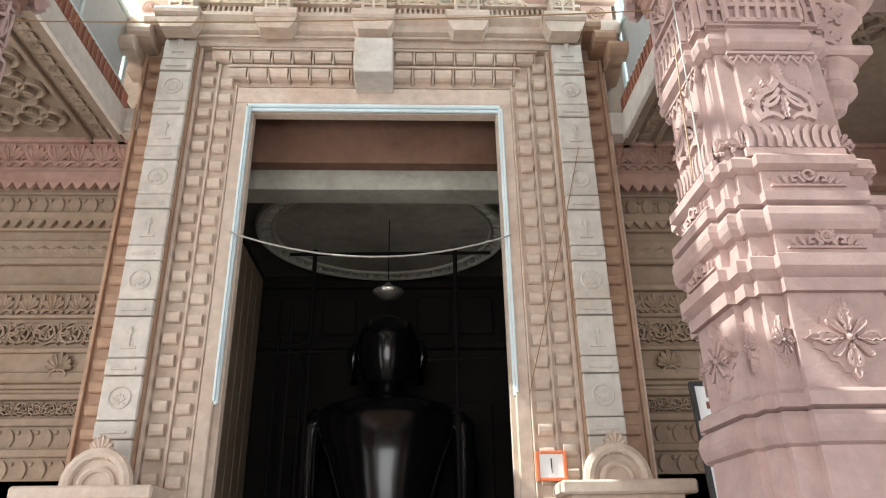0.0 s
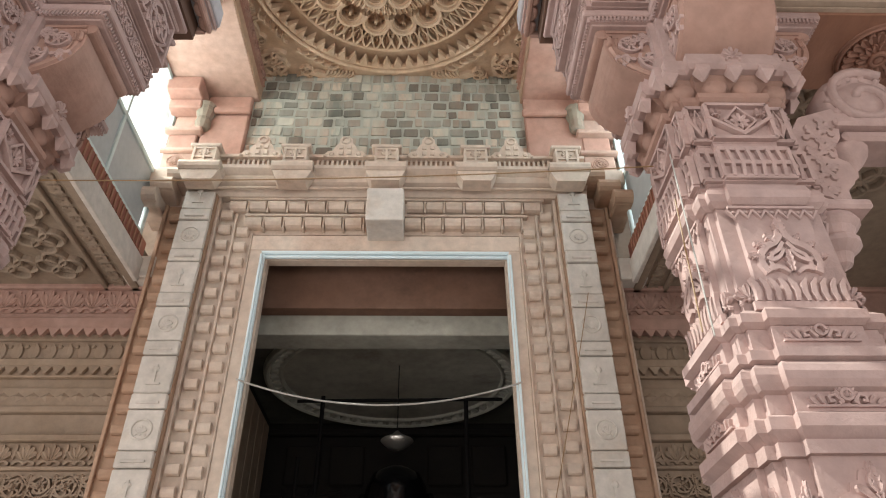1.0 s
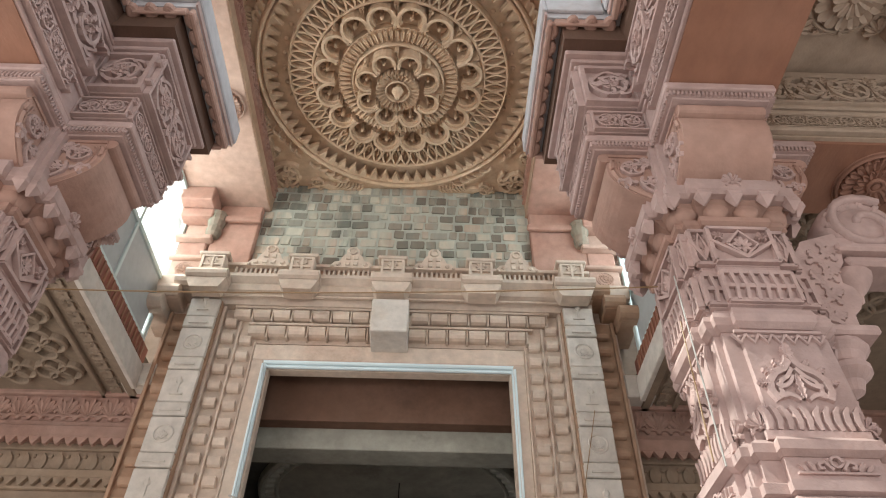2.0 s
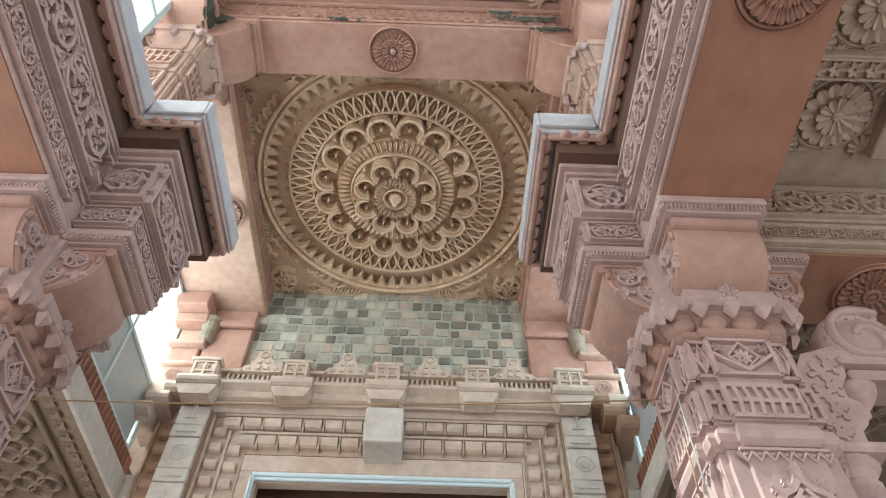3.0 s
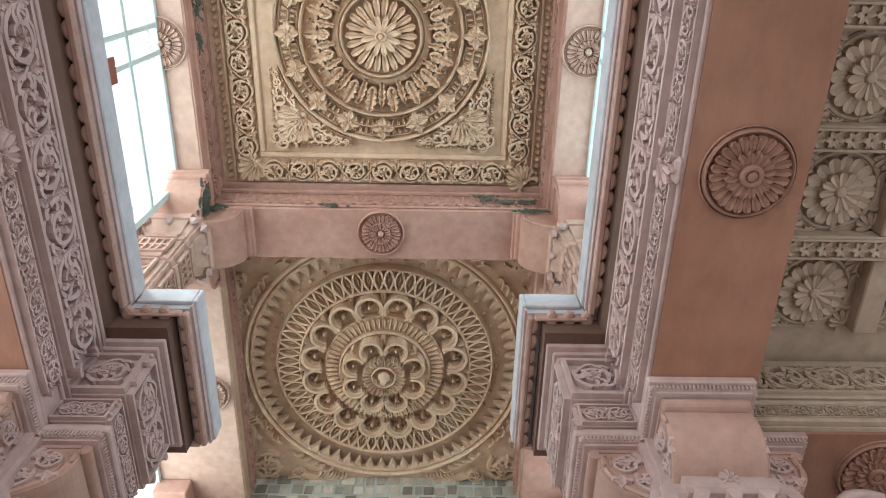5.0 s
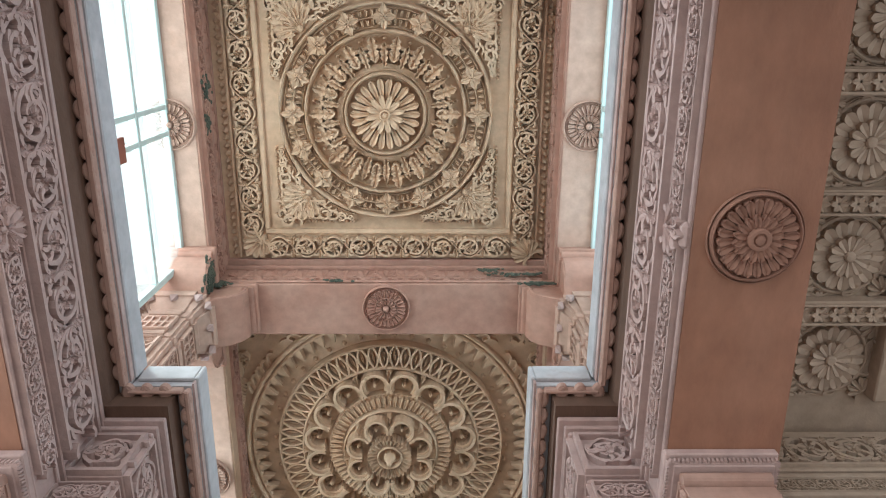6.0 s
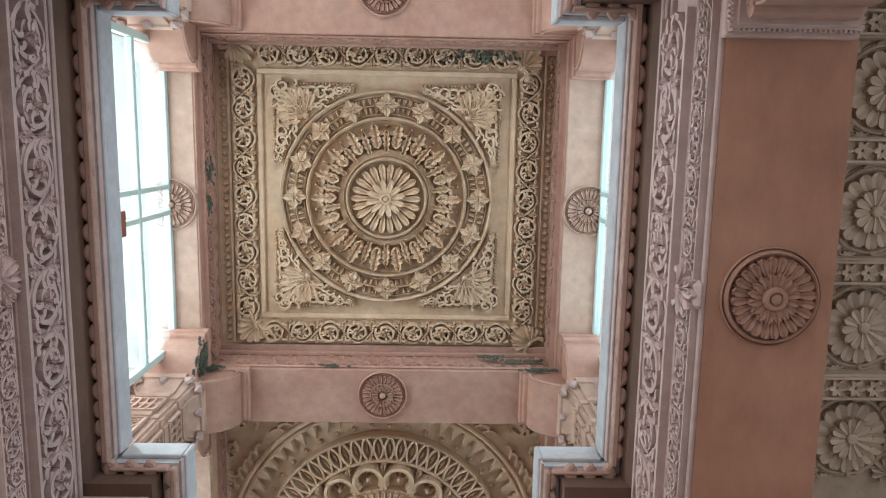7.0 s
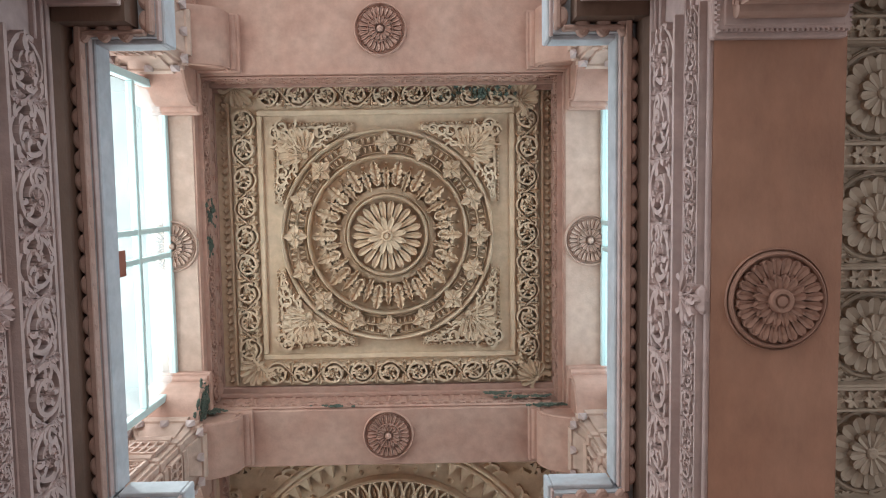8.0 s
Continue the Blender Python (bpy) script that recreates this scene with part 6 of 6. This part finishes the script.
for k in range(60):
    a = k * math.tau / 60
    petal(bm, (1.32 * math.cos(a), 1.32 * math.sin(a)), a, 0, 0.12, 0.05, 0.05)
part("tooth_ring", bm, M_MORTAR, rim, m=SR)
bm = ring_of(bmesh.new(), 24, 0.2, 1.05, 0.10, 0.014)
disc(bm, 0, 1.3, 0, 0.012)
part("disc_leaf", bm, M_PLASTER, rim, m=SR)
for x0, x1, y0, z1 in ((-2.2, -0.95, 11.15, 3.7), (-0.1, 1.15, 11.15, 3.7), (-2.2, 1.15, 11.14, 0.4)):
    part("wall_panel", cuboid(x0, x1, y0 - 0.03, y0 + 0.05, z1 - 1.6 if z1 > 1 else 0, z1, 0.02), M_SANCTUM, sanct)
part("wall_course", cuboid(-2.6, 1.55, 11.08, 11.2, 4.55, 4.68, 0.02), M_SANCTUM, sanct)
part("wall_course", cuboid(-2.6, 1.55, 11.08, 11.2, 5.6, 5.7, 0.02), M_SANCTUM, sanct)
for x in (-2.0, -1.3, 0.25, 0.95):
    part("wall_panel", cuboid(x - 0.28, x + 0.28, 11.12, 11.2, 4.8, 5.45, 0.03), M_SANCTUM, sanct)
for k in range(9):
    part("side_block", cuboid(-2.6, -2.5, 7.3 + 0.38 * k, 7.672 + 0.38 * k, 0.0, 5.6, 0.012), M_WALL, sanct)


def ellipsoid_ring(cx, cy, z, a, b, n=20):
    return [(cx + a * math.cos(k * math.tau / n), cy + b * math.sin(k * math.tau / n), z) for k in range(n)]


def statue():
    """A plain seated stone figure in one mesh."""
    bm = bmesh.new()
    cx, cy = -0.45, 10.0
    body = [(1.9, 0.95, 0.0), (2.0, 1.0, 0.15), (1.9, 0.95, 0.5), (1.2, 0.75, 0.8), (0.80, 0.52, 1.15), (0.66, 0.44, 1.7), (0.70, 0.47, 2.2), (0.84, 0.52, 2.7), (0.98, 0.50, 3.05), (1.02, 0.44, 3.25), (0.85, 0.38, 3.42), (0.45, 0.30, 3.52), (0.26, 0.26, 3.58), (0.25, 0.25, 3.72)]
    loft(bm, [ellipsoid_ring(cx, cy, z, a, b, 28) for a, b, z in body])
    head = [(0.20, 0.24, 3.60), (0.33, 0.36, 3.74), (0.41, 0.44, 3.95), (0.44, 0.47, 4.2), (0.42, 0.46, 4.4), (0.34, 0.38, 4.57), (0.22, 0.26, 4.65), (0.10, 0.12, 4.70)]
    loft(bm, [ellipsoid_ring(cx, cy - 0.08, z, a, b, 24) for a, b, z in head])
    for q in (-1, 1):
        tube(bm, [(cx + q * 0.45, cy, 4.35), (cx + q * 0.50, cy, 4.1), (cx + q * 0.47, cy, 3.72)], [0.05, 0.09, 0.06], 8)
        tube(bm, [(cx + q * 0.86, cy, 3.25), (cx + q * 1.03, cy, 3.08), (cx + q * 1.08, cy - 0.02, 2.6), (cx + q * 1.07, cy - 0.1, 2.1), (cx + q * 0.98, cy - 0.2, 1.6), (cx + q * 0.7, cy - 0.7, 1.0), (cx + q * 0.15, cy - 0.95, 0.85)], [0.20, 0.21, 0.19, 0.17, 0.16, 0.14, 0.12], 14)
        tube(bm, [(cx + q * 0.25, cy - 0.3, 0.45), (cx + q * 1.4, cy - 0.6, 0.42), (cx + q * 1.8, cy - 0.5, 0.4), (cx + q * 0.9, cy - 1.05, 0.55), (cx, cy - 1.1, 0.6)], [0.3, 0.36, 0.36, 0.28, 0.2], 12)
    o = part("statue", bm, M_BLACK, smooth=True)
    return tagged(o, "large polished black stone seated figure in the dark shrine", "statue")


statue()
lamp = thing("hanging_lamp", "bright steel dish lamp hanging in the shrine", "lamp")
SL = Matrix.Translation((-0.42, 9.0, 4.75))
part("dish", lathe(bmesh.new(), [(0.005, -0.11), (0.10, -0.10), (0.17, -0.05), (0.215, 0.0), (0.205, 0.01), (0.16, 0.03), (0.07, 0.08), (0.02, 0.13), (0.005, 0.14)], 28), M_STEEL, lamp, m=SL, smooth=True)
part("rod", tube(bmesh.new(), [(-0.42, 9.0, 4.88), (-0.42, 9.0, 5.84)], 0.008), M_IRON, lamp)
scaf = thing("scaffold", "dark iron pole scaffold around the statue", "scaffold")
for x in (-1.72, -1.46, 0.50):
    part("pole", tube(bmesh.new(), [(x, 9.2, 0), (x, 9.2, 5.45 if x > -1.5 else 4.6)], 0.03, 8), M_IRON, scaf)
for z, x0, x1 in ((5.36, -1.8, 1.0), (3.95, -1.9, -0.95), (3.85, 0.1, 1.1)):
    part("crossbar", tube(bmesh.new(), [(x0, 9.15, z), (x1, 9.15, z + 0.03)], 0.025, 8), M_IRON, scaf)
for x0, x1, z0, z1 in ((-1.75, -1.1, 4.02, 4.12), (0.42, 1.15, 3.15, 3.33)):
    part("plank", tube(bmesh.new(), [(x0, 9.1, z0), (x1, 9.05, z1)], 0.022, 6), M_IRON, scaf)
lad = thing("ladder", "dark metal ladder standing in the shrine", "ladder")
for x in (-1.95, -1.6):
    part("rail", tube(bmesh.new(), [(x, 9.5, 0), (x, 9.6, 4.3)], 0.025, 6), M_IRON, lad)
for k in range(14):
    part("rung", tube(bmesh.new(), [(-1.95, 9.5 + 0.007 * k, 0.3 + 0.29 * k), (-1.6, 9.5 + 0.007 * k, 0.3 + 0.29 * k)], 0.016, 6), M_IRON, lad)


def cable(name, a, b, sag, r, material, label):
    pts = []
    for i in range(17):
        t = i / 16
        p = Vector(a).lerp(Vector(b), t)
        p.z -= sag * 4 * t * (1 - t)
        pts.append(p)
    return tagged(part(name, tube(bmesh.new(), pts, r, 6), material), label, "cable")


cable("door_cable", (-2.02, 6.90, 4.65), (0.97, 6.90, 4.62), 0.27, 0.010, M_ROPE, "grey cable sagging across the shrine doorway")
cable("string_wire", (-2.10, 3.0, 4.01), (1.23, 3.0, 4.14), 0.035, 0.0038, M_WIRE, "thin orange wire strung between the columns")
cable("loose_cable", (1.20, 2.70, 3.95), (1.17, 2.66, 2.9), -0.02, 0.004, M_ROPE, "loose thin cable hanging down the column")
cable("loose_cable", (1.19, 2.75, 3.7), (1.15, 2.72, 2.95), 0.0, 0.004, M_WIRE, "loose orange cable hanging down the column")
cable("wall_cable", (1.75, 6.70, 5.6), (1.05, 6.84, 2.9), 0.05, 0.005, M_WIRE, "thin brown cable running down the pilaster")

# wall clock
clk = thing("wall_clock", "square white wall clock with an orange rim on the door surround", "clock")
for x0, x1, z0, z1 in ((1.06, 1.095, 2.09, 2.36), (1.315, 1.35, 2.09, 2.36), (1.095, 1.315, 2.09, 2.12), (1.095, 1.315, 2.33, 2.36)):
    part("rim", cuboid(x0, x1, 6.78, 6.84, z0, z1, 0.006), M_ORANGE, clk)
dial = part("dial", cuboid(1.09, 1.32, 6.795, 6.84, 2.115, 2.335), M_PAPER, clk)
part("hour_pointer", cuboid(1.20, 1.21, 6.785, 6.793, 2.20, 2.29), M_INK, dial)
part("minute_pointer", cuboid(1.202, 1.209, 6.787, 6.792, 2.16, 2.24), M_INK, dial)

# framed board leaning by the shrine wall
brd = thing("framed_board", "white board in a dark frame with an unreadable red mark", "board")
tilt = pose(2.56, 6.0, 1.55, -6, 0, 0)
part("panel", cuboid(-0.18, 0.38, -0.01, 0.01, 0, 1.26), M_PAPER, brd, m=tilt)
for x0, x1, z0, z1 in ((-0.22, -0.18, -0.04, 1.30), (0.38, 0.42, -0.04, 1.30), (-0.18, 0.38, 1.26, 1.30), (-0.18, 0.38, -0.04, 0.0)):
    part("frame", cuboid(x0, x1, -0.03, 0.02, z0, z1, 0.006), M_INK, brd, m=tilt)
part("red_mark", cuboid(-0.10, -0.02, -0.014, -0.01, 1.06, 1.12), M_REDPAINT, brd, m=tilt)
stand = part("board_shelf", cuboid(2.25, 3.1, 5.85, 6.3, 0, 1.51, 0.02), M_BEIGE)
tagged(stand, "beige stone ledge that carries the framed board", "ledge")

# moss on the upper beams and brackets
rnd = random.Random(11)


def moss(m, w, hgt, n, label):
    """An uneven crust of small dark green tufts on a face."""
    bm = bmesh.new()
    for k in range(n):
        u, v = rnd.gauss(0, w * 0.4), rnd.gauss(0, hgt * 0.4)
        r = rnd.uniform(0.012, 0.032)
        ring_of(bm, 5, 0.0, r, r * 0.4, rnd.uniform(0.008, 0.02), 0, (u, v), rnd.random() * 6)
    tagged(part("moss_patch", bm, M_MOSS, m=m), label, "moss", "moss patches", kind="stuff")


BEAMMOSS = "dark green moss crust on the carved rose beam"
BRMOSS = "dark green moss crust on the upper scroll bracket"
moss(on((-2.338, 2.50, 8.56), (0, -1, 0), (1, 0, 0)), 0.20, 0.20, 130, BRMOSS)
moss(on((-2.30, 2.652, 8.72), (1, 0, 0), (0, -1, 0)), 0.10, 0.10, 50, BRMOSS)
moss(on((1.10, 2.652, 8.74), (1, 0, 0), (0, -1, 0)), 0.20, 0.06, 60, BRMOSS)
moss(on((0.95, 2.62, 8.95), (1, 0, 0), (0, -1, 0)), 0.42, 0.05, 46, BEAMMOSS)
moss(on((0.63, 2.60, 9.02), (1, 0, 0), (0, -1, 0)), 0.18, 0.08, 22, BEAMMOSS)
moss(on((-1.1, 2.66, 8.85), (1, 0, 0), (0, -1, 0)), 0.25, 0.03, 20, BEAMMOSS)
moss(on((-2.355, 0.65, 9.05), (0, 1, 0), (1, 0, 0)), 0.16, 0.16, 36, BEAMMOSS)
moss(on((-2.355, 1.0, 9.00), (0, 1, 0), (1, 0, 0)), 0.12, 0.12, 24, BEAMMOSS)
moss(soffit(0.50, -0.60, 9.34), 0.42, 0.09, 40, "dark green moss crust on the carved ceiling border")

# weathered blocks, one by one
rnd = random.Random(4)
block_me = []
for k in range(6):
    bmb = cuboid(-0.5, 0.5, -0.5, 0.5, -0.5, 0.5, 0.06)
    for v in bmb.verts:
        v.co.x += rnd.uniform(-0.05, 0.05)
        v.co.z += rnd.uniform(-0.05, 0.05)
    block_me.append(to_mesh(bmb, M_BLOCKS, "stone_block"))
z = 7.42
while z < 9.33:
    hgt = rnd.uniform(0.165, 0.19)
    x = -2.44 - rnd.random() * 0.1
    while x < 1.26:
        w = rnd.choice((0.13, 0.15, 0.17, 0.19, 0.21, 0.25))
        x1 = min(x + w, 1.28)
        x0 = max(x, -2.44)
        if x1 - x0 > 0.06:
            d = 0.006 + 0.014 * rnd.random()
            o = part("stone_block", rnd.choice(block_me), None, back)
            o.matrix_basis = Matrix.Translation(((x0 + x1) / 2, 6.90 - d / 2, z + hgt / 2 + rnd.uniform(-0.015, 0.015))) @ pose(0, 0, 0, 0, rnd.uniform(-3, 3), 0) @ Matrix.Diagonal((x1 - x0 - 0.02 - 0.03 * rnd.random(), d, hgt - 0.03 - 0.03 * rnd.random(), 1))
        x += w
    z += hgt
